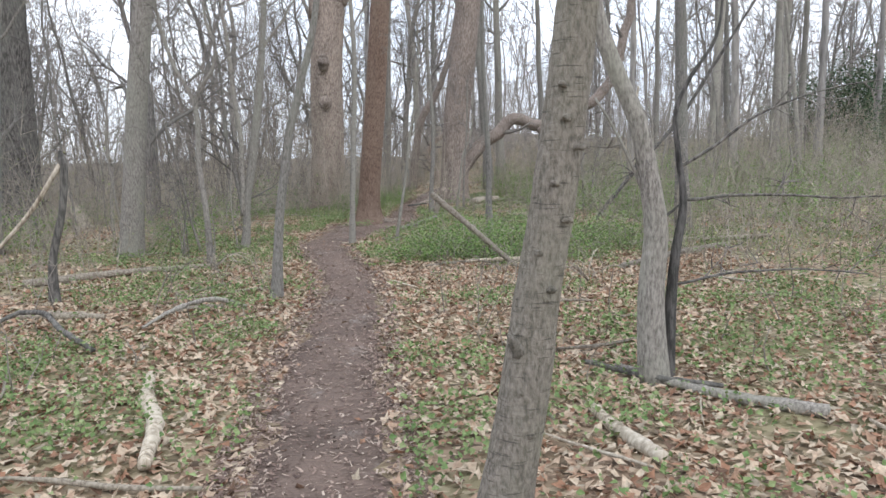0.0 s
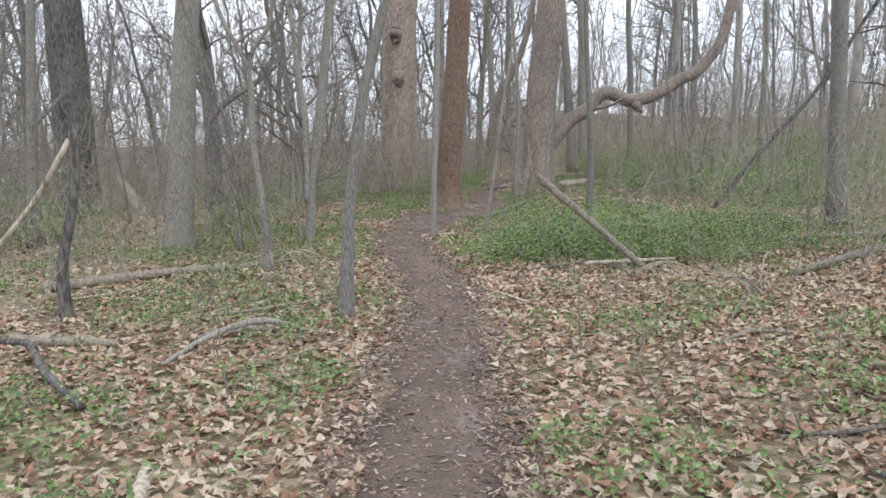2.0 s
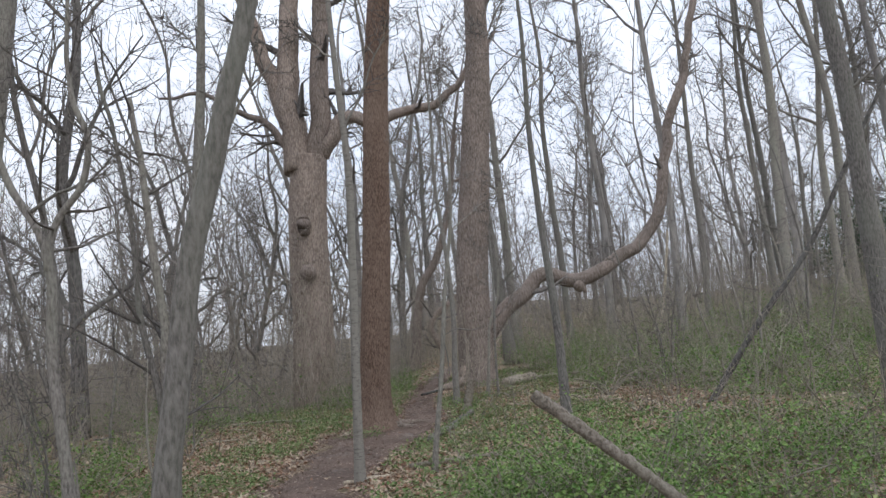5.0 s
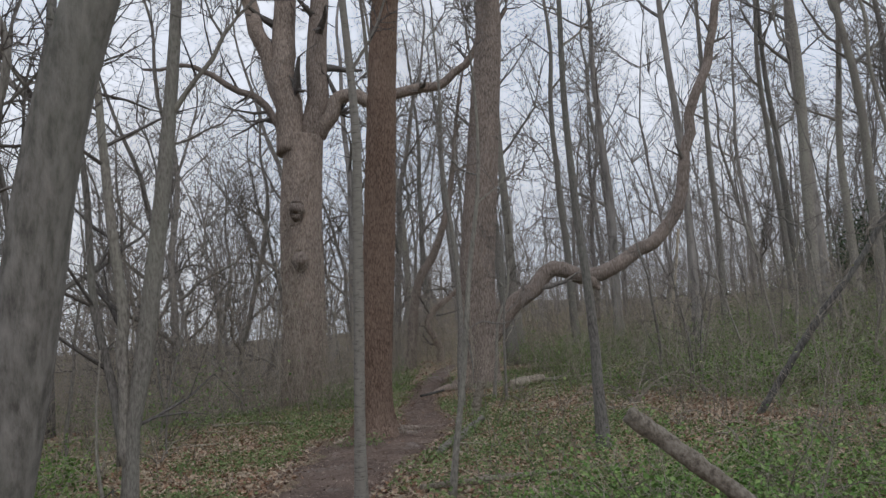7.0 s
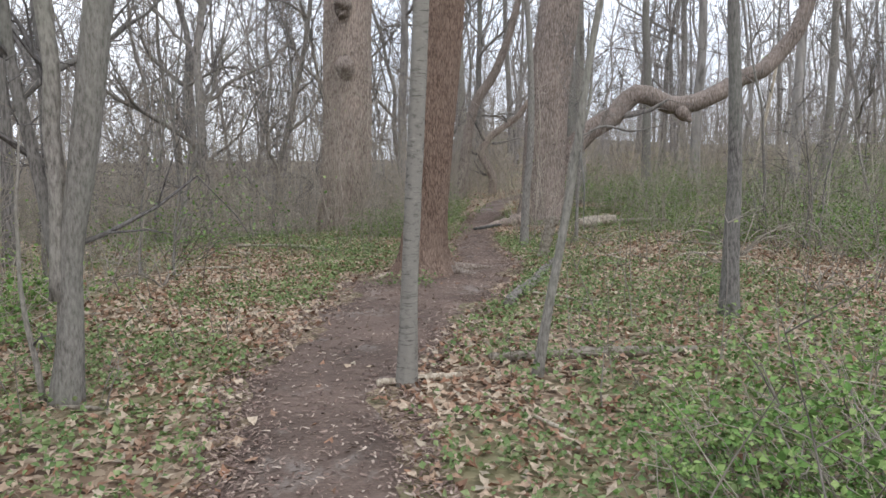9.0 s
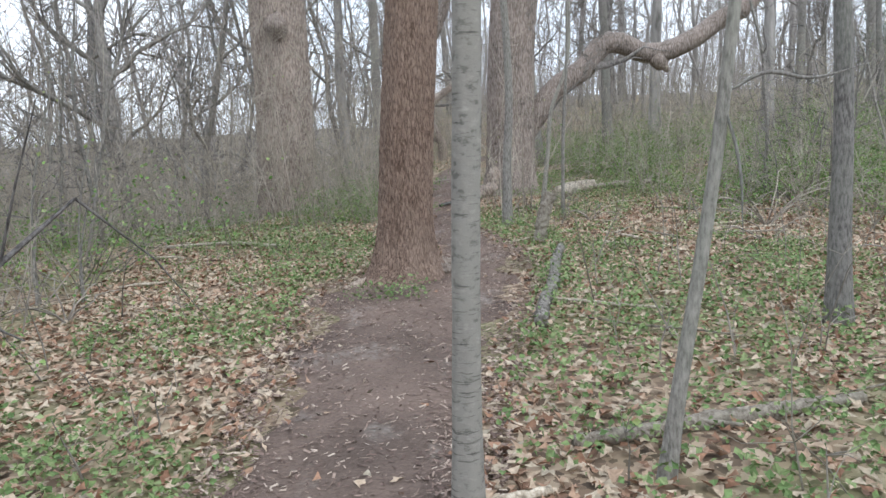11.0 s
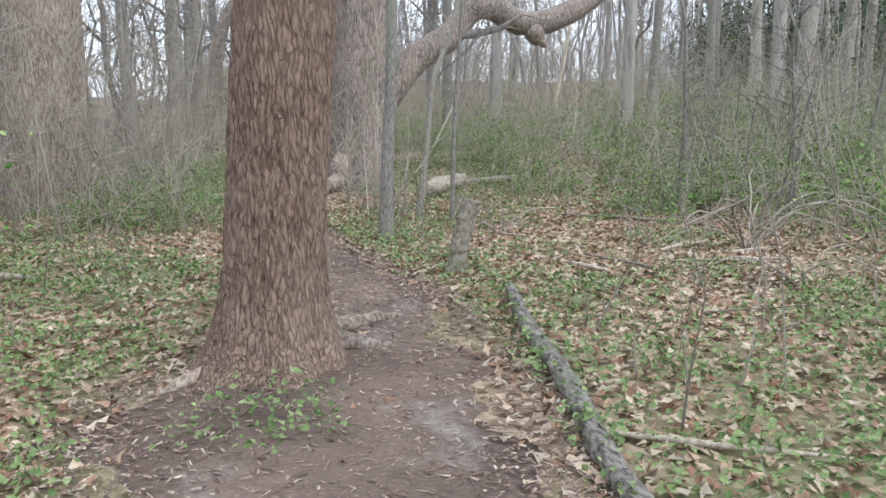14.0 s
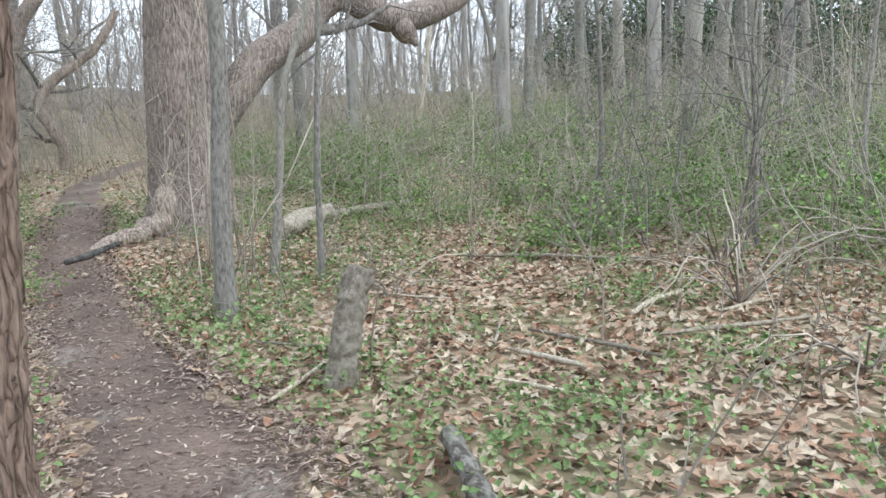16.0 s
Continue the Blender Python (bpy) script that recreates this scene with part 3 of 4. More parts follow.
hero_tree("bowed_sapling", "slim bowed young tree beside the trail",
          [(-1.84, 8.6, 0), (-1.8, 8.6, 0.47), (-1.74, 8.6, 1.06), (-1.66, 8.6, 1.54), (-1.60, 8.6, 1.91), (-1.5, 8.6, 2.24), (-1.43, 8.6, 2.5), (-1.34, 8.6, 2.8), (-1.2, 8.6, 3.6)],
          [0.066, 0.056, 0.05, 0.05, 0.047, 0.044, 0.042, 0.04, 0.03], BARK_GREY, 31, top=6, sides=14, first=0.6, count=4, reach=1.3, furrow=0.003)
hero_tree("snapped_sapling", "broken dark sapling with a pale hanging branch",
          [(-4.35, 8.6, 0), (-4.34, 8.6, 0.48), (-4.18, 8.6, 1.12), (-4.14, 8.6, 1.64), (-4.16, 8.6, 1.74)], [0.06, 0.045, 0.04, 0.045, 0.02], BARK_DARK, 37, count=0, sides=10)
pale = hero_tree("hanging_branch", "pale broken branch hanging from a snapped sapling", [(-5.7, 8.6, 0.0), (-4.98, 8.6, 0.62), (-4.54, 8.6, 1.07), (-4.16, 8.58, 1.59)], [0.015, 0.02, 0.026, 0.03], PALE_WOOD, 38,
                 count=0, sides=7, flare=0, rows=14, category="branch")
hero_tree("slender_pale_tree", "slender pale tree with dark marks at the trail edge",
          [(-1.545, 14.36, 0), (-1.515, 14.36, 0.6), (-1.485, 14.35, 1.18), (-1.455, 14.34, 1.7), (-1.42, 14.33, 2.4), (-1.37, 14.3, 3.4)],
          [0.060, 0.053, 0.051, 0.050, 0.048, 0.043], BARK_PALE, 41, top=9, sides=40, rows=160, furrow=0.003, first=0.45, count=5, reach=1.6)
hero_tree("twin_stemmed_sapling", "twin-stemmed young grey tree", [(-3.5, 14, 0), (-3.44, 14, 0.39), (-3.41, 14, 0.87), (-3.32, 14, 1.35), (-3.24, 14, 1.82), (-3.17, 14, 2.3), (-3.0, 14, 3.6)],
          [0.085, 0.07, 0.065, 0.075, 0.08, 0.075, 0.06], BARK_GREY, 43, top=9, sides=16, first=0.4, count=6, reach=1.8,
          limbs=[([(-3.46, 14, 0.6), (-3.47, 14, 1.35), (-3.46, 14, 1.97), (-3.5, 14, 2.5), (-3.7, 14, 4.5)], 0.06, 0.03),
                 ([(-3.44, 14, 0.5), (-3.58, 14.05, 1.3), (-3.75, 14.1, 2.1), (-3.8, 14.1, 3.2), (-4.1, 14.1, 5.0)], 0.045, 0.02),
                 ([(-3.62, 14, 0), (-3.7, 13.98, 0.8), (-3.66, 14, 1.6)], 0.022, 0.006)])
hero_tree("leaning_sapling", "thin leaning grey sapling on the bank", [(-0.72, 14.55, 0), (-0.64, 14.55, 0.42), (-0.57, 14.55, 0.8), (-0.51, 14.55, 1.15), (-0.46, 14.55, 1.5), (-0.4, 14.55, 1.95), (-0.22, 14.55, 3)],
          [0.034, 0.03, 0.027, 0.026, 0.025, 0.023, 0.018], BARK_GREY, 47, top=5.5, sides=12, first=0.45, count=4, reach=1.1,
          limbs=[([(-0.46, 14.55, 1.52), (-0.3, 14.53, 1.59), (-0.14, 14.52, 1.56), (0.1, 14.52, 1.6)], 0.011, 0.004),
                 ([(-0.46, 14.55, 1.5), (-0.43, 14.48, 1.25), (-0.44, 14.44, 1.0)], 0.010, 0.004)])
hero_tree("slim_bank_tree", "slim grey tree on the leafy bank", [(1.25, 16.5, 0), (1.25, 16.5, 0.66), (1.26, 16.5, 1.2), (1.25, 16.5, 1.8), (1.2, 16.5, 2.8)],
          [0.085, 0.07, 0.062, 0.058, 0.05], BARK_GREY, 53, top=9, sides=12, first=0.5, count=5, reach=1.8)
hero_tree("thin_trailside_tree", "thin grey tree on the bank past the trailside tree", [(0.0, 22.6, 0), (0.05, 22.6, 1.05), (0.1, 22.6, 1.6), (0.12, 22.6, 2.2), (0.1, 22.6, 3.2)],
          [0.072, 0.062, 0.058, 0.055, 0.05], BARK_GREY, 59, top=10, sides=14, first=0.4, count=5, reach=1.8)
hero_tree("crooked_sapling", "crooked thin sapling leaning on the bank", [(0.81, 24, 0.1), (0.95, 24, 0.93), (1.05, 24, 1.68), (1.3, 24, 2.3), (1.4, 24, 3.6)],
          [0.045, 0.035, 0.032, 0.028, 0.02], BARK_GREY, 61, sides=9, count=4, reach=1.2, first=0.4)
hero_tree("thin_second_sapling", "thin straight sapling beside a crooked one", [(1.0, 23.3, 0.1), (1.05, 23.3, 1.2), (1.15, 23.3, 2.4), (1.2, 23.3, 4)],
          [0.03, 0.026, 0.022, 0.015], BARK_GREY, 62, sides=8, count=3, reach=1.0, first=0.5)

# ---- dead wood ----
def lump(name, label, pts, radii, mat, seed, category="log", sides=14, furrow=0.008, rows=40):
    """A fallen log or stick along a line, with uneven girth."""
    rng = np.random.default_rng(seed)
    p = np.array(pts, float)
    base = p.mean(axis=0)
    c = curve_through(p, rows) - base
    r = np.interp(np.linspace(0, 1, rows), np.linspace(0, 1, len(radii)), radii) * (0.86 + 0.28 * value_noise(np.arange(rows) * 0.45, seed, 0.5))
    me = Tubes().add(c, r, sides).mesh(name, mat)
    v = np.empty(len(me.vertices) * 3, np.float32)
    me.vertices.foreach_get("co", v)
    v = v.reshape(-1, 3)
    d = furrow * (np.column_stack([value_noise(v[:, 0] * 26 + k, v[:, 1] * 26, v[:, 2] * 26) for k in (0, 31, 67)]) - 0.5) * 2
    me.vertices.foreach_set("co", (v + d).astype(np.float32).ravel())
    me.update()
    ob = new(name, me)
    ob.location = base
    return tagged(ob, label, category)


def on_ground(points, lift):
    return [(x, y, float(gz(x, y)) + lift) for x, y in points]


lump("leaning_log", "broken pale trunk propped up out of green shrubs", [(1.2, 10.72, -0.03), (0.6, 10.82, 0.52), (-0.02, 10.94, 1.06)], [0.034, 0.041, 0.043], DEADWOOD, 2, rows=50)
lump("propped_branch", "short pale stick crossing under the propped log", on_ground([(0.45, 10.6), (0.95, 10.75), (1.5, 10.9)], 0.12), [0.02, 0.022, 0.015], PALE_WOOD, 3, "stick", 8)
lump("leaning_dead_pole", "long dark dead pole leaning in the shrubs", [(3.85, 18, -0.05), (4.9, 18, 1.25), (5.85, 18, 2.3), (6.8, 18, 3.75), (7.8, 18, 5.3)], [0.052, 0.05, 0.045, 0.035, 0.03], BARK_DARK, 4, "dead tree")
lump("mossy_fallen_pole", "grey weathered fallen pole beside the trail", [(0.14, 19.85, 0.10), (-0.1, 19.1, 0.07), (-0.3, 18.3, 0.055), (-0.62, 17.3, 0.05), (-0.72, 16.9, 0.05)],
     [0.04, 0.052, 0.055, 0.055, 0.05], ROTTEN, 5, rows=70, furrow=0.014)
lump("rotten_stump", "short broken stump leaning on the leafy bank", [(0.1, 20.85, -0.05), (0.17, 20.87, 0.3), (0.28, 20.9, 0.60)], [0.088, 0.078, 0.078], DEADWOOD, 6, "stump", furrow=0.02)
lump("pale_fallen_log", "pale rotting log on dry leaves", on_ground([(1.42, 25.4), (1.9, 26.0), (2.35, 26.3)], 0.12), [0.11, 0.13, 0.1], PALE_WOOD, 7, furrow=0.03)
lump("fallen_branch_piece", "weathered branch lying behind a pale log", on_ground([(2.3, 26.2), (2.9, 26.4), (3.6, 26.5)], 0.1), [0.05, 0.06, 0.04], DEADWOOD, 8, "branch")
lump("white_stick", "short bleached stick at the trail edge", on_ground([(-1.72, 14.3), (-1.5, 14.4), (-1.2, 14.5)], 0.025), [0.022, 0.027, 0.02], PALE_WOOD, 9, "stick", 9)
lump("weathered_log", "low weathered log half buried in leaves", on_ground([(-1.0, 14.9), (-0.3, 14.98), (0.5, 15.1)], 0.03), [0.035, 0.045, 0.03], DEADWOOD, 10)
lump("long_fallen_log", "long thin fallen log in dead leaves", on_ground([(-5.4, 9.9), (-4.4, 10.8), (-3.4, 11.45)], 0.05), [0.06, 0.055, 0.04], DEADWOOD, 11)
lump("far_fallen_log", "mossy grey fallen log on the bank", on_ground([(2.5, 10.1), (3.5, 11.1), (4.8, 12.4)], 0.045), [0.035, 0.055, 0.05], DEADWOOD, 12)
lump("bleached_branch", "bleached crooked branch among plants", on_ground([(-1.52, 3.7), (-1.68, 4.3), (-1.95, 4.9), (-2.1, 5.4)], 0.05), [0.035, 0.045, 0.05, 0.03], PALE_WOOD, 13, "branch")
lump("short_pale_log", "short pale log lying in leaves", on_ground([(0.88, 4.5), (0.96, 4.0), (1.05, 3.6)], 0.04), [0.03, 0.04, 0.04], PALE_WOOD, 14)
lump("dark_branch", "dark fallen branch under grey trees", on_ground([(1.05, 5.4), (1.45, 4.95), (1.8, 4.75)], 0.05), [0.018, 0.025, 0.015], BARK_DARK, 15, "branch", 8)
lump("arched_branch", "arched grey branch on dry leaves", [(-2.8, 7.1, 0.03), (-2.6, 7.5, 0.13), (-2.3, 7.9, 0.14), (-2.0, 8.0, 0.03)], [0.015, 0.022, 0.025, 0.018], BARK_GREY, 16, "branch", 8)
lump("trail_stick", "dark stick lying across the trail by the oak", on_ground([(-0.75, 25.6), (-0.45, 25.9), (-0.1, 26.4)], 0.05), [0.03, 0.04, 0.02], BARK_DARK, 17, "stick", 8)
lump("ridge_stick", "pale fallen stick on the edge of the gully", on_ground([(-4.9, 22.6), (-4.0, 22.4), (-3.2, 21.9)], 0.06), [0.02, 0.03, 0.025], PALE_WOOD, 18, "stick", 8)
lump("bent_dead_pole", "pale bare pole leaning beyond the oak", [(9.0, 36, 0.4), (9.6, 36.2, 2.6), (10.1, 36.4, 4.9)], [0.07, 0.06, 0.05], PALE_WOOD, 19, "dead tree", 8)
lump("split_stump", "pale split stump leaning beside a broad dark tree", [(-9.35, 20.4, -0.1), (-9.55, 20.42, 0.4), (-9.9, 20.45, 0.95)], [0.30, 0.17, 0.05], PALE_WOOD, 20, "stump", 10)
lump("bent_branch", "dark bent branch arching over dry leaves", [(-4.3, 7.1, 0.02), (-3.95, 7.1, 0.2), (-3.7, 7.0, 0.22), (-3.3, 6.6, 0.12), (-2.9, 6.28, 0.02)], [0.015, 0.022, 0.025, 0.025, 0.02], BARK_DARK, 21, "branch", 8)
lump("short_grey_log", "short grey log beside a snapped sapling", on_ground([(-4.3, 7.75), (-3.8, 7.7), (-3.4, 7.65)], 0.04), [0.04, 0.05, 0.035], DEADWOOD, 22)
lump("broken_bough", "dead bough lying beside dry leaves", on_ground([(-2.85, 7.85), (-2.6, 8.04), (-2.3, 8.06)], 0.03), [0.03, 0.035, 0.025], DEADWOOD, 23, "branch", 9)
lump("thick_fallen_bough", "thick grey bough fallen under the bent tree", on_ground([(1.25, 5.3), (1.75, 4.6), (2.2, 4.2)], 0.035), [0.02, 0.035, 0.045], BARK_GREY, 24, "branch", 9)
lump("curved_twig", "curved pale twig lying on leaves", on_ground([(1.05, 7.55), (1.35, 7.8), (1.65, 7.7)], 0.03), [0.01, 0.018, 0.012], DEADWOOD, 25, "stick", 7)
lump("bank_stick", "pale stick lying below a bramble", on_ground([(2.1, 20.8), (2.45, 20.95), (2.8, 21.0)], 0.04), [0.014, 0.022, 0.016], PALE_WOOD, 26, "stick", 8)
lump("far_bank_log", "long grey log on the shrubby bank", on_ground([(3.2, 12.9), (4.6, 13.2), (6.0, 13.3)], 0.05), [0.04, 0.05, 0.04], DEADWOOD, 27)
hero_tree("bent_old_tree", "old tree with a sharply bent trunk by the trail", [(-0.90, 38, 0.4), (-0.70, 38, 1.6), (-0.54, 38, 2.7), (-0.20, 38, 3.9), (0.30, 38, 4.6), (0.90, 38, 6)],
          [0.24, 0.2, 0.185, 0.175, 0.165, 0.14], BARK_OAK, 63, top=15, sides=24, first=0.5, count=6, reach=4,
          limbs=[([(0.40, 38.1, 0.3), (0.27, 38, 1.19), (-0.05, 38, 1.96), (0.36, 38, 2.56), (1.10, 38, 3.1), (1.90, 38, 4.2)], 0.16, 0.09)])


def bramble(name, label, x, y, seed, count, reach):
    """Thin arching canes from one root."""
    g = np.random.default_rng(seed)
    root = thing(name, x, y, label, "bramble", "brambles")
    for _ in range(count):
        a, ln = g.uniform(0, 6.28), reach * g.uniform(0.5, 1.2)
        u = np.linspace(0, 1, 9)
        line = np.column_stack([np.cos(a) * ln * u + g.normal(0, 0.02, 9), np.sin(a) * ln * u + g.normal(0, 0.02, 9), ln * 1.3 * u * (1.05 - u) * g.uniform(0.6, 1.2)])
        part("cane", Tubes().add(line, np.linspace(0.008, 0.003, 9), 4, False).mesh("cane", BRUSH), root)


for k, (x, y, n, r) in enumerate([(2.9, 20.6, 16, 1.4), (2.3, 19.4, 7, 0.8), (3.9, 21.6, 10, 1.3), (1.2, 22.4, 7, 0.8), (2.6, 17.6, 7, 0.7), (1.9, 9.2, 8, 0.8), (0.9, 10.2, 7, 0.6), (-3.3, 11.2, 8, 0.7), (-2.9, 10.4, 6, 0.6), (2.6, 15.6, 8, 0.9), (-4.6, 18.4, 7, 0.8)]):
    bramble("bramble", "arching bare bramble canes above dry leaves", x, y, 500 + k, n, r)
rng = np.random.default_rng(77)
for k in range(70):
    y = rng.uniform(2.5, 25)
    side = 1 if rng.uniform() < 0.65 else -1
    x = float(trail_x(y)) + side * rng.uniform(0.6, 5.0)
    a, ln, r = rng.uniform(0, 6.28), rng.uniform(0.3, 1.3), rng.uniform(0.006, 0.018)
    line = [(x + math.cos(a) * ln * u, y + math.sin(a) * ln * u + 0.1 * ln * math.sin(3 * u)) for u in (-0.5, -0.1, 0.2, 0.5)]
    lump("fallen_stick", "thin fallen stick on dry leaves", on_ground(line, r + 0.025), [r * 0.7, r, r, r * 0.5], DEADWOOD if k % 3 else PALE_WOOD, 100 + k, "stick", 6, 0.003, 10)["group"] = "fallen sticks"


# ---- the wood around: single trees, near ones first ----
PROTOS = [wild_tree(200 + k, h, r, mt, f, c, re, ln, lo, 2.6 if mt is BARK_DUSK else 1.0) for k, (h, r, mt, f, c, re, ln, lo) in enumerate([
    (20, 0.19, BARK_GREY, 0.38, 10, 4.4, 0.03, 2), (22, 0.24, BARK_GREY, 0.3, 12, 5.5, 0.02, 2), (17, 0.14, BARK_GREY, 0.4, 9, 3.2, 0.05, 1),
    (17, 0.16, BARK_DUSK, 0.16, 12, 5.0, 0.07, 2), (13, 0.10, BARK_GREY, 0.4, 8, 2.4, 0.07, 1), (10, 0.075, BARK_GREY, 0.3, 7, 1.9, 0.09, 1),
    (14, 0.11, BARK_DUSK, 0.15, 12, 4.2, 0.10, 1), (21, 0.19, BARK_HAZED, 0.42, 9, 4.6, 0.03, 1)])]
LABELS = ["tall bare grey woodland tree", "large bare grey tree with rough bark", "slim straight bare grey tree", "dark spreading bare tree with ascending limbs",
          "thin young bare tree", "thin bare sapling with ascending branches", "dark twisting bare tree", "tall bare woodland tree with grey bark paled for haze"]


def clear_of_trail(x, y, gap):
    return abs(x - float(trail_x(y))) > gap + float(trail_w(y))


TAKEN = [(-1.6, 19.2, 2.2), (0.9, 27.2, 2), (-3.9, 28.6, 2.5), (4.5, 27.3, 2.2), (-10.9, 20.4, 1.5), (-5.25, 13.1, 1.2)]
rng = np.random.default_rng(4)
placed, used = 0, set()
# places with the girth that each tree has there; 0: as it grows
SPOTS = [(8.1, 30.5, 7, 0.15), (12.9, 33.4, 2, 0.14), (17.0, 36.2, 0, 0.19), (10.2, 27.4, 0, 0.18), (14.5, 29.7, 2, 0.14), (14.7, 28.5, 7, 0.16), (13.2, 26.8, 4, 0.10),
         (9.3, 31.2, 2, 0.12), (13.5, 33.9, 2, 0.15), (12.1, 30.1, 7, 0.18), (13.4, 29.3, 0, 0.17), (4.9, 14.6, 2, 0.13), (-8.0, 13.9, 4, 0.09),
         (-8.6, 23.5, 3, 0), (-6.6, 26.5, 6, 0), (-1.9, 33.5, 2, 0.15), (-2.7, 36, 7, 0.19), (2.6, 33, 0, 0.2), (3.6, 38, 1, 0.22), (5.2, 34.5, 2, 0), (7.2, 36, 7, 0.18),
         (-9.0, 15.5, 6, 0.08), (-13, 17, 3, 0), (-7.6, 20.5, 6, 0.09), (-14.5, 22, 3, 0), (-6.2, 31, 6, 0), (-8.8, 33, 3, 0), (-5.0, 36, 3, 0),
         (-1.4, 40, 3, 0), (-0.6, 47, 0, 0), (0.4, 53, 1, 0), (-2.8, 44, 6, 0), (-3.6, 50, 3, 0), (-6, 43, 3, 0), (-9.5, 40, 6, 0), (-12, 36, 6, 0)]
GIRTHS = [0.19, 0.24, 0.14, 0.17, 0.10, 0.075, 0.12, 0.19]
while placed < 112:
    girth = 0
    if placed < len(SPOTS):
        x, y, k, girth = SPOTS[placed]
    else:
        y = 24 + 46 * rng.uniform() ** 0.8
        x = rng.uniform(-1, 1) * (6 + 0.78 * y) + 0.02 * y
        k = int(rng.choice(8, p=[0.03, 0.02, 0.1, 0.31, 0.12, 0.1, 0.31, 0.01] if x < 1 else [0.14, 0.04, 0.28, 0.1, 0.2, 0.1, 0.08, 0.06]))
        near = min(((x - a) ** 2 + (y - b) ** 2) ** 0.5 - c for a, b, c in TAKEN)
        if near < 0.6 or not clear_of_trail(x, y, 1.6) or (y < 38 and -5 < x < 18) or (y < 29 and -16 < x < 0):
            continue
    TAKEN.append((x, y, 0.5))
    fat = girth / GIRTHS[k] if girth else rng.uniform(0.7, 1.05)
    tall = rng.uniform(0.85, 1.15)
    m = pose(x, y, float(gz(x, y)), 0, 0, rng.uniform(0, 360)) @ Matrix.Diagonal((fat if girth else tall, fat if girth else tall, tall, 1))
    if k in used:
        t = copy_thing(PROTOS[k], Matrix.Identity(4))
    else:
        t = PROTOS[k]
        used.add(k)
        tagged(t, LABELS[k], "tree", "woodland trees")
    t.matrix_basis = m
    placed += 1


# ---- behind the walker, out of view: a few trees close the wood ----
for k, (x, y) in enumerate([(-5, -4), (3, -6), (7, 0), (-8, 3), (6, 5.5), (-9, 8)]):
    copy_thing(PROTOS[k % 4], Matrix.Identity(4)).matrix_basis = pose(x, y, float(gz(x, y)), 0, 0, k * 50)


# ---- far woods, past counting ----
def far_woods():
    rng = np.random.default_rng(9)
    sets = []
    for k in range(5):
        r2 = np.random.default_rng(900 + k)
        t = Tubes()
        h = 19
        u = np.linspace(0, 1, 8)
        tr = np.column_stack([np.cumsum(r2.normal(0, 0.55, 8)), np.cumsum(r2.normal(0, 0.55, 8)), h * u])
        rad = 0.105 * (1 - 0.85 * u)
        t.add(tr, rad, 5, False)
        for q in range(17):
            i = r2.integers(1, 8)
            p, r = bough(r2, tr[i], (*r2.normal(0, 1, 2), r2.uniform(0.5, 1.4)), r2.uniform(2.5, 5.5), max(0.04, rad[i] * 0.5), 4, 0.2, 0.08)
            t.add(p, r, 3, False)
            for _ in range(6):
                j = r2.integers(1, 5)
                p2, r3 = bough(r2, p[j], unit(p[j] - p[j - 1]) + r2.normal(0, 0.7, 3), r2.uniform(0.8, 2.8), 0.02, 2, 0.25, 0.1)
                t.add(p2, r3, 3, False)
        v, f = np.vstack(t.v), np.vstack(t.f)
        sets.append((v, f))
    vs, fs, n = [], [], 0
    for _ in range(340):
        d, a = rng.uniform(48, 135), rng.uniform(-0.85, 0.85)
        x, y = d * math.sin(a) * 1.1, d * math.cos(a)
        if y < 40:
            continue
        v, f = sets[rng.integers(5)]
        c, s, g = math.cos(a * 9 + d), math.sin(a * 9 + d), rng.uniform(0.7, 1.2)
        w = np.column_stack([(v[:, 0] * c - v[:, 1] * s) * g + x, (v[:, 0] * s + v[:, 1] * c) * g + y, v[:, 2] * g + float(gz(x, y)) - 0.2])
        vs.append(w)
        fs.append(f + n)
        n += len(v)
    # one paled bark for all, in place of haze over the distance
    me = mesh_of("far_woods", np.vstack(vs), np.vstack(fs), BARK_HAZED, True)
    tagged(new("far_woods", me), "dense grey-brown bare woods in the distance, paled for haze", "woods", kind="stuff")


far_woods()


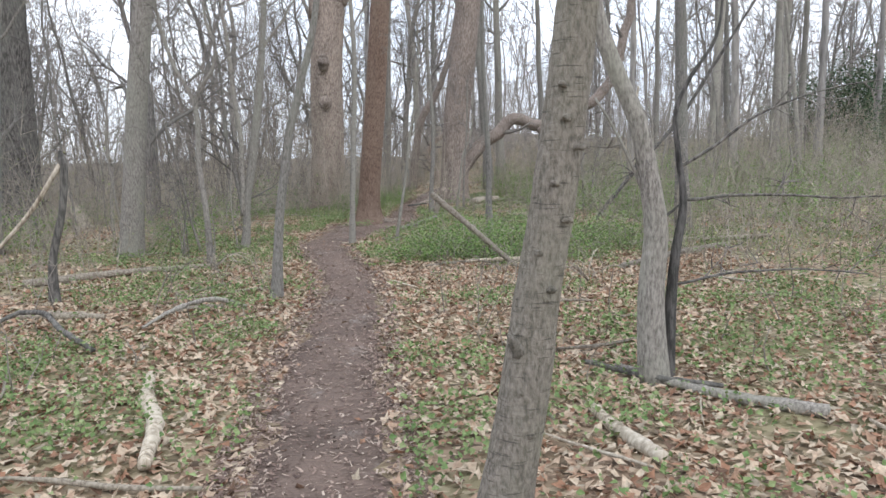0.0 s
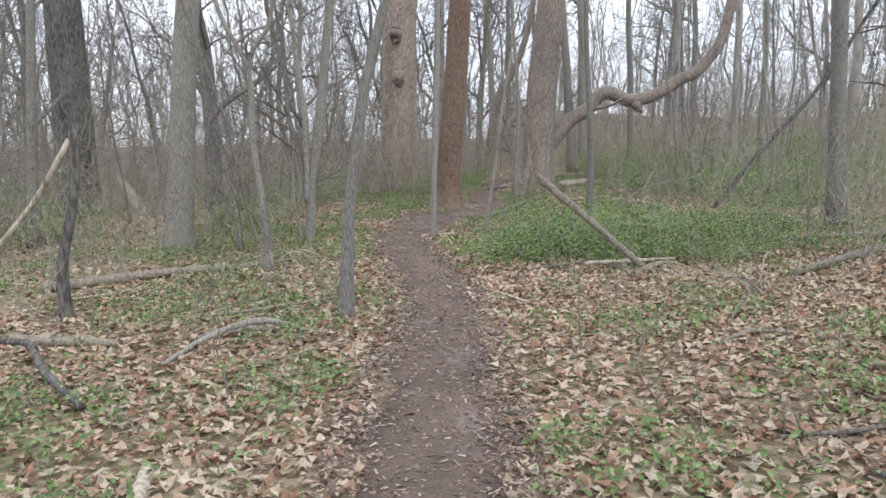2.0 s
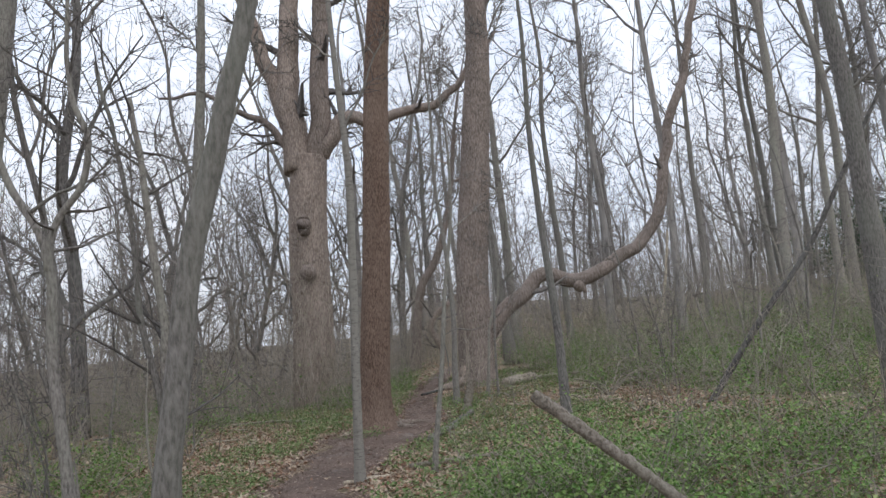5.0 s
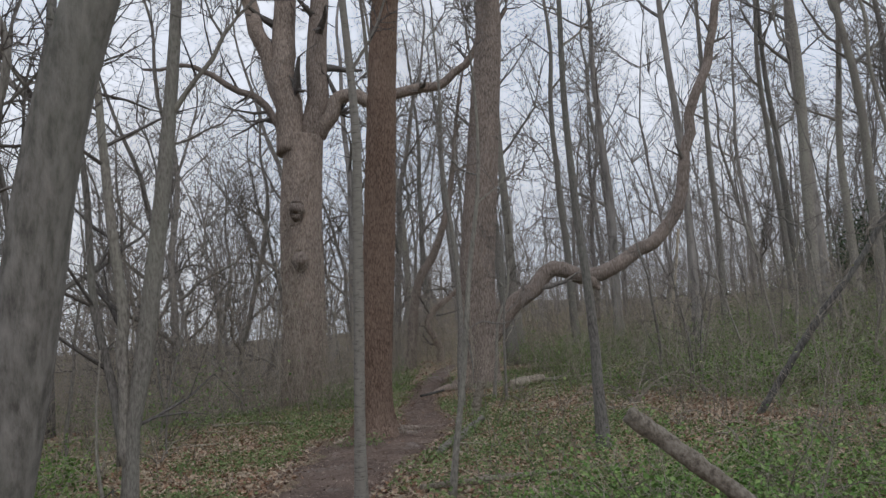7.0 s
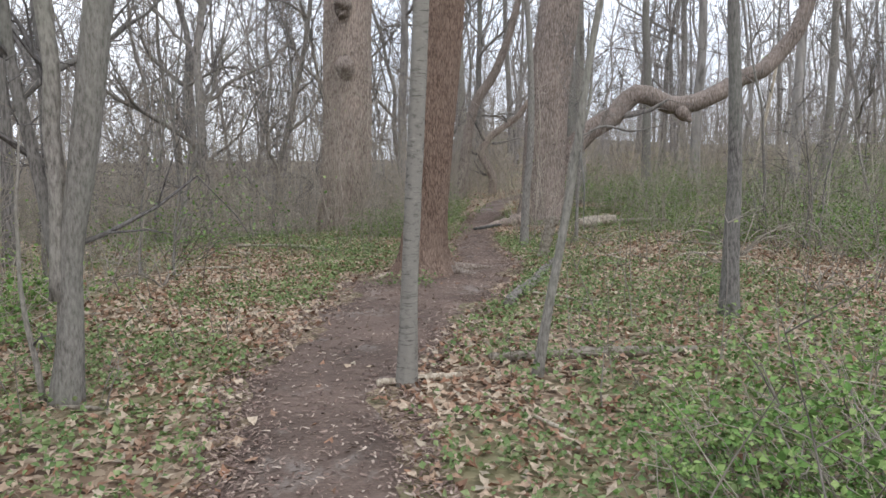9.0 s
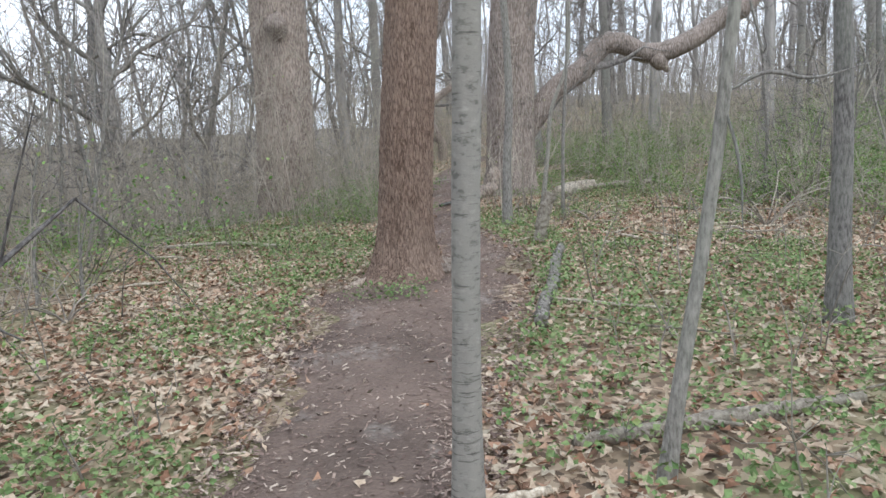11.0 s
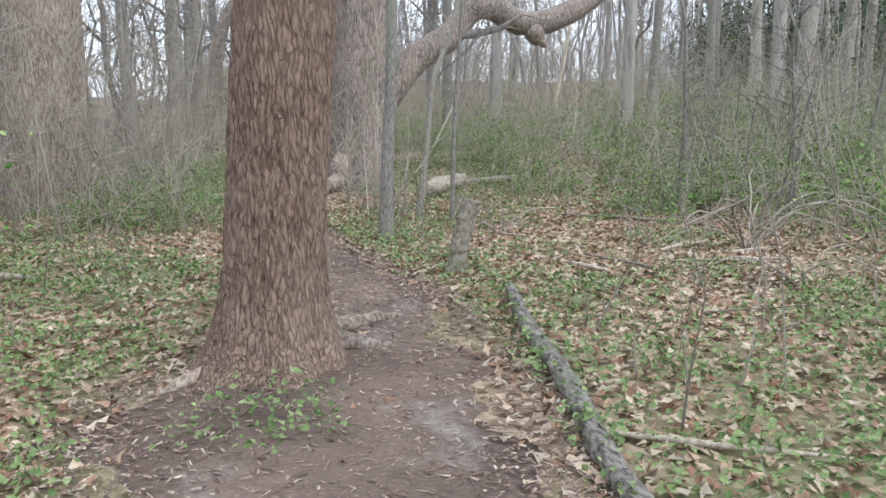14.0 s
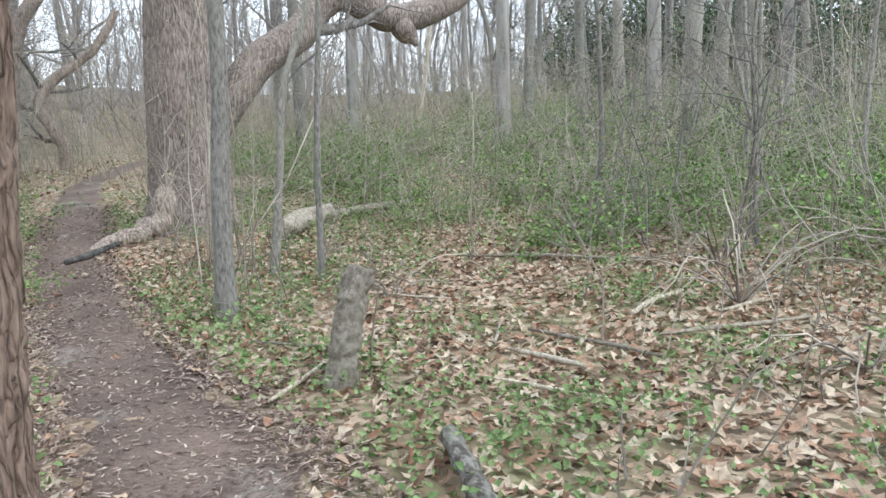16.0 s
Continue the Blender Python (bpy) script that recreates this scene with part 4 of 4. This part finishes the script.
# ---- brush: thin bare stems, past counting ----
def brush(name, label, count, seed, where, tall, mat, thick=1.0, twigs=6, buds=0):
    """Thin stems with fine side twigs; with buds, small new leaves along the twigs."""
    rng = np.random.default_rng(seed)
    t, tips = Tubes(), []
    done = 0
    while done < count:
        x, y = where(rng)
        if not clear_of_trail(x, y, 0.5) and y < 33:
            continue
        h = tall[0] + (tall[1] - tall[0]) * rng.uniform() ** 1.7 * (0.4 + 1.2 * float(value_noise(x * 0.16, y * 0.16, 4.4)))
        p, r = bough(rng, (x, y, float(gz(x, y)) - 0.03), (*rng.normal(0, 0.25, 2), 1), h, thick * rng.uniform(0.004, 0.011), 3, 0.16, 0.02)
        t.add(p, r, 3, False)
        for _ in range(twigs):
            i = rng.integers(1, 4)
            q, s = bough(rng, p[i] * 0.8 + p[i - 1] * 0.2, (*rng.normal(0, 1, 2), rng.uniform(0.1, 1.2)), h * rng.uniform(0.2, 0.5), 0.004 * thick, 2, 0.3, 0.03)
            t.add(q, s, 3, False)
            tips.append(q[1:])
        done += 1
    tagged(new(name, t.mesh(name, mat)), label, "brush", kind="stuff")
    if buds:
        c = np.vstack(tips)
        c = c[rng.integers(0, len(c), buds)]
        c = c + rng.normal(0, 0.07, c.shape)
        tm = np.array([(0, 0, 0), (0.4, 0.5, 0.12), (0, 1, 0), (-0.4, 0.5, 0.12)], float)
        v, f = scatter(tm, np.array([(0, 1, 2), (0, 2, 3)]), c, rng.uniform(0.018, 0.04, buds), 0.7, rng, 0)
        tagged(new("spring_buds", mesh_of("spring_buds", v, f, BUDS)), "small pale green new leaves on bare brush", "leaves", kind="stuff")


# ---- scattering of small pieces ----
def scatter(template, tri, places, sizes, tilt, rng, lift):
    """Copies of one small leaf at many places, turned at random."""
    n = len(places)
    yaw, a, b = rng.uniform(0, 6.283, n), rng.normal(0, tilt, n), rng.normal(0, tilt, n)
    v = template[None] * sizes[:, None, None]
    x, y, z = v[..., 0], v[..., 1], v[..., 2]
    y, z = y * np.cos(a)[:, None] - z * np.sin(a)[:, None], y * np.sin(a)[:, None] + z * np.cos(a)[:, None]
    x, z = x * np.cos(b)[:, None] + z * np.sin(b)[:, None], -x * np.sin(b)[:, None] + z * np.cos(b)[:, None]
    x, y = x * np.cos(yaw)[:, None] - y * np.sin(yaw)[:, None], x * np.sin(yaw)[:, None] + y * np.cos(yaw)[:, None]
    out = np.stack([x + places[:, 0, None], y + places[:, 1, None], z + (places[:, 2] + lift)[:, None]], -1)
    k = len(template)
    return out.reshape(-1, 3), (tri[None] + (np.arange(n) * k)[:, None, None]).reshape(-1, 3)


brush("far_brush", "thicket of thin bare brown stems under the trees", 6500, 21,
      lambda g: (lambda y: (g.uniform(-1, 0.03) * (4 + 0.75 * y), y))(g.uniform(23.5, 50)), (0.9, 4.2), BRUSH, 1.0, 7, 9000)
brush("bank_brush", "low thin bare stems on the bank", 4200, 25,
      lambda g: (lambda y: (2.4 + g.uniform(0.0, 1) * (2 + 0.75 * y), y))(g.uniform(23, 50)), (0.5, 2.4), BRUSH, 0.9, 6, 26000)
brush("distant_brush", "thicket of bare stems far under the trees, paled for haze", 6500, 26,
      lambda g: (lambda y: (g.uniform(-1, 1) * (4 + 0.8 * y), y))(g.uniform(42, 88)), (2.0, 8.5), HAZED_THICKET, 1.9, 8)
brush("side_brush", "scattered thin bare stems beyond the leaf litter", 2000, 22,
      lambda g: (float(g.choice([-1, 1])) * g.uniform(4.0, 14) - 0.8, g.uniform(9, 24)), (0.5, 2.6), BRUSH, 0.9, 6, 9000)
brush("near_stems", "few thin upright dead stems among leaves", 420, 23,
      lambda g: (g.uniform(-4.5, 4.5), g.uniform(5, 26)), (0.25, 1.1), BRUSH, 0.8, 4, 500)


# ---- leaves on the ground ----
def lobed_leaf(lobes, curl, seed):
    g = np.random.default_rng(seed)
    m = lobes * 2
    ang = np.linspace(0, 2 * np.pi, m, endpoint=False)
    r = np.where(np.arange(m) % 2 == 0, 1.0, 0.55) * g.uniform(0.8, 1.15, m)
    x, y = np.cos(ang) * r * 0.65, np.sin(ang) * r
    z = curl * (x**2 * 1.5 + 0.6 * y * np.abs(y)) + g.normal(0, 0.06, m)
    v = np.vstack([[0, 0, -0.03], np.column_stack([x, y, z])])
    k = np.arange(m)
    return v, np.column_stack([np.zeros(m, int), 1 + k, 1 + (k + 1) % m])


def green_amount(x, y):
    return value_noise(x * 0.55 + 3, y * 0.55, 5.7) * 0.65 + value_noise(x * 1.7, y * 1.7, 8.2) * 0.35


def litter_places(rng, n, x0, x1, y0, y1, on_trail):
    x, y = rng.uniform(x0, x1, n), rng.uniform(y0, y1, n)
    off = np.abs(x - trail_x(y)) / trail_w(y)
    keep = rng.uniform(0, 1, n) < np.where(off < 0.85, on_trail, np.clip((off - 0.75) * 2.2, 0, 1)) * np.clip(1.55 - 1.5 * np.maximum(green_amount(x, y) - 0.38, 0) * 3, 0.6, 1)
    x, y = x[keep], y[keep]
    return np.column_stack([x, y, gz(x, y)])


LEAVES = [lobed_leaf(3, 0.5, 1), lobed_leaf(4, -0.35, 2), lobed_leaf(4, 0.8, 3), lobed_leaf(3, 0.1, 4)]


def leaf_litter():
    rng = np.random.default_rng(31)
    vs, fs, n = [], [], 0
    for k, (tm, tri) in enumerate(LEAVES):
        for (x0, x1, y0, y1, count, size, bare) in ((-5, 4.5, 2.0, 26, 25000, 0.040, 0.02), (-14, 14, 6, 40, 9000, 0.055, 0.01)):
            p = litter_places(rng, count, x0, x1, y0, y1, bare)
            if x0 < -10:
                p = p[(np.abs(p[:, 0] + 0.3) > 4.6) | (p[:, 1] > 26)]
            v, f = scatter(tm, tri, p, rng.uniform(0.6, 1.35, len(p)) * size, 0.33, rng, 0.022)
            vs.append(v)
            fs.append(f + n)
            n += len(v)
    ob = tagged(new("leaf_litter", mesh_of("leaf_litter", np.vstack(vs), np.vstack(fs), LITTER)), "carpet of dry tan and brown fallen leaves", "leaf litter", kind="stuff")
    shapes = [mesh_of("leaf", tm * 0.05, tri, LITTER) for tm, tri in LEAVES]
    p = litter_places(rng, 900, -2.6, 2.6, 3.5, 21, 0.05)[:290]
    for k, (x, y, z) in enumerate(p):
        leaf = new("leaf", shapes[k % 4])
        leaf.parent = ob
        leaf.matrix_basis = pose(x, y, z + 0.04, rng.normal(0, 14), rng.normal(0, 14), rng.uniform(0, 360))


leaf_litter()


def trail_debris():
    """Crumbs of bark, twig and leaf trodden into the trail, thickest along its edges."""
    rng = np.random.default_rng(35)
    n = 120000
    y = rng.uniform(2, 30, n)
    u = rng.uniform(-1.35, 1.35, n)
    keep = rng.uniform(0, 1, n) < np.clip(np.abs(u + 0.12 * np.sin(y * 1.3)) ** 2 * 0.9, 0.20, 1)
    y, u = y[keep], u[keep]
    x = trail_x(y) + u * trail_w(y)
    p = np.column_stack([x, y, gz(x, y) + 0.016])
    tm = np.array([(-0.3, -1, 0), (0.3, -0.9, 0.1), (0.35, 0.9, 0.05), (-0.25, 1, 0.15)], float)
    v, f = scatter(tm, np.array([(0, 1, 2), (0, 2, 3)]), p, rng.uniform(0.004, 0.021, len(p)), 0.25, rng, 0.008)
    m = 5000
    y2 = np.r_[rng.uniform(2, 28, m // 2), rng.uniform(16.5, 20.5, m // 2)]
    x2 = trail_x(y2) + rng.uniform(-1.2, 1.2, m) * trail_w(y2)
    slim = tm * np.array([0.22, 1, 1])
    v2, f2 = scatter(slim, np.array([(0, 1, 2), (0, 2, 3)]), np.column_stack([x2, y2, gz(x2, y2) + 0.018]), rng.uniform(0.01, 0.034, m), 0.14, rng, 0.012)
    v, f = np.vstack([v, v2]), np.vstack([f, f2 + len(v)])
    tagged(new("trail_debris", mesh_of("trail_debris", v, f, CRUMBS)), "small bark crumbs and leaf scraps trodden into the trail", "debris", kind="stuff")


trail_debris()


def ground_plants():
    """Low green herbs in patches on both sides of the trail."""
    rng = np.random.default_rng(41)
    tm = np.array([(0, 0, 0), (0.42, 0.35, 0.28), (0, 1, 0.3), (-0.42, 0.35, 0.28)], float)
    tri = np.array([(0, 1, 2), (0, 2, 3)])
    n = 60000
    x, y = rng.uniform(-7, 8, n), rng.uniform(2, 30, n)
    g = green_amount(x, y)
    off = np.abs(x - trail_x(y)) / trail_w(y)
    keep = (rng.uniform(0, 1, n) < np.clip((g - 0.415) * 3.2, 0.05, 0.62)) & ((off > 1.15) | (((x + 1.8) ** 2 + (y - 18.3) ** 2 < 0.16) & (rng.uniform(0, 1, n) < 0.8)))
    for px, py, pr in ((0.05, 4.2, 0.6), (0.0, 5.5, 0.5), (-2.3, 4.5, 0.8), (-1.9, 6.6, 0.55), (0.9, 4.4, 0.5), (-0.1, 21.2, 0.6), (0.5, 18.3, 0.4), (-3.2, 17.5, 1.1),
                       (-3.2, 14.8, 0.6), (-0.2, 12.9, 0.6), (-3.4, 6.0, 0.9), (1.6, 6.4, 0.6), (-0.35, 22.6, 0.5), (-2.2, 8.0, 0.5),
                       (0.9, 19.6, 0.4), (1.4, 18.6, 0.35), (1.8, 19.8, 0.45), (0.4, 20.1, 0.4), (2.3, 18.8, 0.45), (1.0, 21.3, 0.4), (2.6, 21.2, 0.6), (-2.9, 19.6, 0.7), (-2.7, 21.5, 0.8), (0.6, 8.0, 0.6), (1.4, 8.8, 0.6), (2.4, 7.6, 0.7)):
        keep |= ((x - px) ** 2 + (y - py) ** 2 < pr**2 * (0.4 + g)) & (off > 1.1) & (rng.uniform(0, 1, n) < 0.75)
    x, y = x[keep], y[keep]
    c = np.column_stack([x, y, gz(x, y) + 0.01])
    p = np.repeat(c, 6, axis=0)
    p[:, :2] += rng.normal(0, 0.045, (len(p), 2))
    p[:, 2] += rng.uniform(0.0, 0.11, len(p))
    v, f = scatter(tm, tri, p, rng.uniform(0.018, 0.045, len(p)), 0.55, rng, 0.02)
    tagged(new("ground_plants", mesh_of("ground_plants", v, f, GREEN)), "low fresh green herbs growing through dry leaves", "plants", kind="stuff")


ground_plants()


# ---- thin saplings ----
def sapling(seed, height, r0, stems):
    """A thin crooked sapling with fine spreading branches, at the origin; to be copied."""
    g = np.random.default_rng(seed)
    root = new("bare_sapling")
    fine = Tubes()
    for k in range(stems):
        p, r = bough(g, (0.06 * k, 0.04 * k, -0.05), (*g.normal(0, 0.12, 2), 1), height * (1 - 0.2 * k), r0 * (1 - 0.2 * k), 12, 0.10, 0.05)
        part("stem", Tubes().add(curve_through(p, 26), np.interp(np.linspace(0, 1, 26), np.linspace(0, 1, 13), r), 7).mesh("stem", BARK_GREY), root)
        for i in range(4, 13):
            q, w = bough(g, p[i], (*g.normal(0, 1, 2), g.uniform(0.2, 0.9)), height * g.uniform(0.12, 0.3), r[i] * 0.5, 5, 0.2, 0.04)
            fine.add(q, w, 4, False)
            twigs_on(g, fine, q, w * 0.7, 4, 1, 0.3)
    tagged(part("twig_spray", fine.mesh("twigs", TWIG), root), kind="stuff")
    return root


SAPLINGS = [sapling(701, 4.2, 0.026, 1), sapling(702, 3.2, 0.018, 2), sapling(703, 5.5, 0.034, 1), sapling(704, 2.3, 0.014, 3)]
rng = np.random.default_rng(71)
k = 0
while k < 64:
    y = rng.uniform(10.5, 27)
    x = -rng.uniform(3.0, 11.5) if k % 5 < 3 else rng.uniform(4.0, 14.0)
    if not clear_of_trail(x, y, 1.6) or (x > 0 and y < 21.5) or (x < 0 and y > 14 and x > -4.5):
        continue
    kind = k % 4
    t = SAPLINGS[kind] if k < 4 else copy_thing(SAPLINGS[kind], Matrix.Identity(4))
    tagged(t, ("thin bare grey sapling in the understorey", "slight twin-stemmed bare sapling", "tall thin crooked bare sapling", "low clump of thin bare stems")[kind], "sapling", "thin bare saplings")
    t.matrix_basis = pose(x, y, float(gz(x, y)), 0, 0, rng.uniform(0, 360)) @ Matrix.Scale(rng.uniform(0.75, 1.15), 4)
    k += 1

# ---- shrubs ----
def shrub(seed, height, spread, stems, leaves, leaf_size, leaf_mat, name="shrub"):
    rng = np.random.default_rng(seed)
    root = new(name)
    t, tips = Tubes(), []
    for _ in range(stems):
        a = rng.uniform(0, 6.28)
        s = (math.cos(a) * spread * 0.25 * rng.uniform(), math.sin(a) * spread * 0.25 * rng.uniform(), -0.03)
        p, r = bough(rng, s, (math.cos(a) * spread * 0.7, math.sin(a) * spread * 0.7, height * rng.uniform(0.5, 1.1)), height * rng.uniform(0.6, 1.25), 0.006, 4, 0.18, -0.02)
        t.add(p, r, 3, False)
        for _ in range(4):
            i = rng.integers(1, 5)
            q, w = bough(rng, p[i], rng.normal(0, 1, 3) + (0, 0, 0.5), height * 0.35, 0.003, 2, 0.2, 0.02)
            t.add(q, w, 3, False)
            tips.append(q)
        tips.append(p[1:])
    tagged(part("stem_tangle", t.mesh("stems", BRUSH), root), kind="stuff")
    spots = np.vstack(tips)
    spots = spots[rng.integers(0, len(spots), leaves)] + rng.normal(0, 0.05, (leaves, 3)) * height
    spots[:, 2] = np.maximum(spots[:, 2], 0.03)
    tm = np.array([(0, 0, 0), (0.4, 0.5, 0.12), (0, 1, 0), (-0.4, 0.5, 0.12)], float)
    v, f = scatter(tm, np.array([(0, 1, 2), (0, 2, 3)]), spots, rng.uniform(0.6, 1.3, leaves) * leaf_size, 0.6, rng, 0)
    tagged(part("foliage", mesh_of("foliage", v, f, leaf_mat), root), kind="stuff")
    return root


SHRUBS = [shrub(301, 0.65, 1.1, 20, 1500, 0.028, SHRUB), shrub(302, 0.85, 1.3, 22, 1500, 0.03, SHRUB), shrub(303, 0.45, 1.0, 20, 1400, 0.028, SHRUB), shrub(304, 1.15, 1.4, 22, 1300, 0.03, SHRUB)]
rng = np.random.default_rng(55)
spots = [(0.6, 11.6), (0.1, 11.9), (1.1, 11.3), (0.4, 12.4), (1.2, 12.3), (1.9, 11.9), (0.0, 12.8), (0.7, 13.1), (1.6, 12.9), (2.5, 12.6), (-0.35, 11.4), (2.3, 11.2), (3.2, 12.2), (1.3, 13.6), (0.2, 12.2), (0.9, 11.9),
         (2.2, 13.6), (3.1, 13.4), (-1.95, 24.9), (-2.2, 25.8), (-2.0, 26.8), (-1.7, 24.2), (-2.6, 25.2), (-1.6, 28.4), (-1.4, 30), (-2.2, 29), (-1.2, 31.5)]
first = set()
k = 0
while k < 330:
    if k < len(spots):
        x, y = spots[k]
        kind = (0, 1, 2, 0)[k % 4] if k < 18 else (0, 1)[k % 2]
    else:
        y = rng.uniform(13, 46) if k % 2 else rng.uniform(20, 36)
        x = rng.uniform(2.4, (5 + 0.75 * y) * (1 if k % 2 else 0.6)) if rng.uniform() < 0.86 else -rng.uniform(5, 4 + 0.6 * y)
        kind = int(rng.choice(4, p=[0.35, 0.32, 0.2, 0.13]))
        if (y < 25 and x < 3.0 + 0.2 * (25 - y) and x > 0) or not clear_of_trail(x, y, 1.0):
            continue
    if kind in first:
        s = copy_thing(SHRUBS[kind], Matrix.Identity(4))
    else:
        s = tagged(SHRUBS[kind], "loose green shrub with fresh spring leaves", "shrub", "understorey shrubs")
        first.add(kind)
    s.matrix_basis = pose(x, y, float(gz(x, y)), 0, 0, rng.uniform(0, 360)) @ Matrix.Scale(rng.uniform(0.8, 1.3) * (1.0 if k < len(spots) else 1.25), 4)
    k += 1

EVER = shrub(401, 3.2, 2.2, 60, 9000, 0.10, EVERGREEN, "evergreen_shrub")
for k, (x, y, s) in enumerate([(24, 46, 1.4), (27.5, 46, 1.6), (31, 45, 1.8), (34, 43, 1.7), (18, 29, 0.6), (30, 38, 1.5), (27, 41, 1.5), (33, 36, 1.6)]):
    e = EVER if k == 0 else copy_thing(EVER, Matrix.Identity(4))
    tagged(e, "dark evergreen shrub high on the bank", "shrub", "evergreen shrubs")
    e.matrix_basis = pose(x, y, float(gz(x, y)), 0, 0, k * 77) @ Matrix.Scale(s, 4)

# ---- roots of the trailside tree, laid bare on the trail ----
for k, (line, r) in enumerate([([(-1.45, 19.22, 0.15), (-1.25, 19.24, 0.06), (-1.08, 19.22, 0.025), (-0.95, 19.18, -0.005), (-0.84, 19.12, -0.04)], 0.085),
                               ([(-1.4, 19.35, 0.16), (-1.15, 19.55, 0.06), (-0.95, 19.68, 0.035), (-0.74, 19.74, 0.02), (-0.6, 19.76, -0.03)], 0.075),
                               ([(-1.7, 19.12, 0.13), (-1.95, 19.04, 0.04), (-2.12, 18.98, 0.01), (-2.3, 18.9, -0.03)], 0.07), ([(-1.5, 18.1, -0.01), (-1.38, 17.95, 0.0), (-1.25, 17.82, -0.01)], 0.03),
                               ([(-1.62, 19.0, 0.08), (-1.66, 18.84, 0.02), (-1.7, 18.72, -0.03)], 0.07)]):
    lump("exposed_root", "worn bare tree root on the trail beside a trunk", line, [r, r * 0.8, r * 0.55, r * 0.3], ROOT, 400 + k, "root", 12, 0.014, 30)
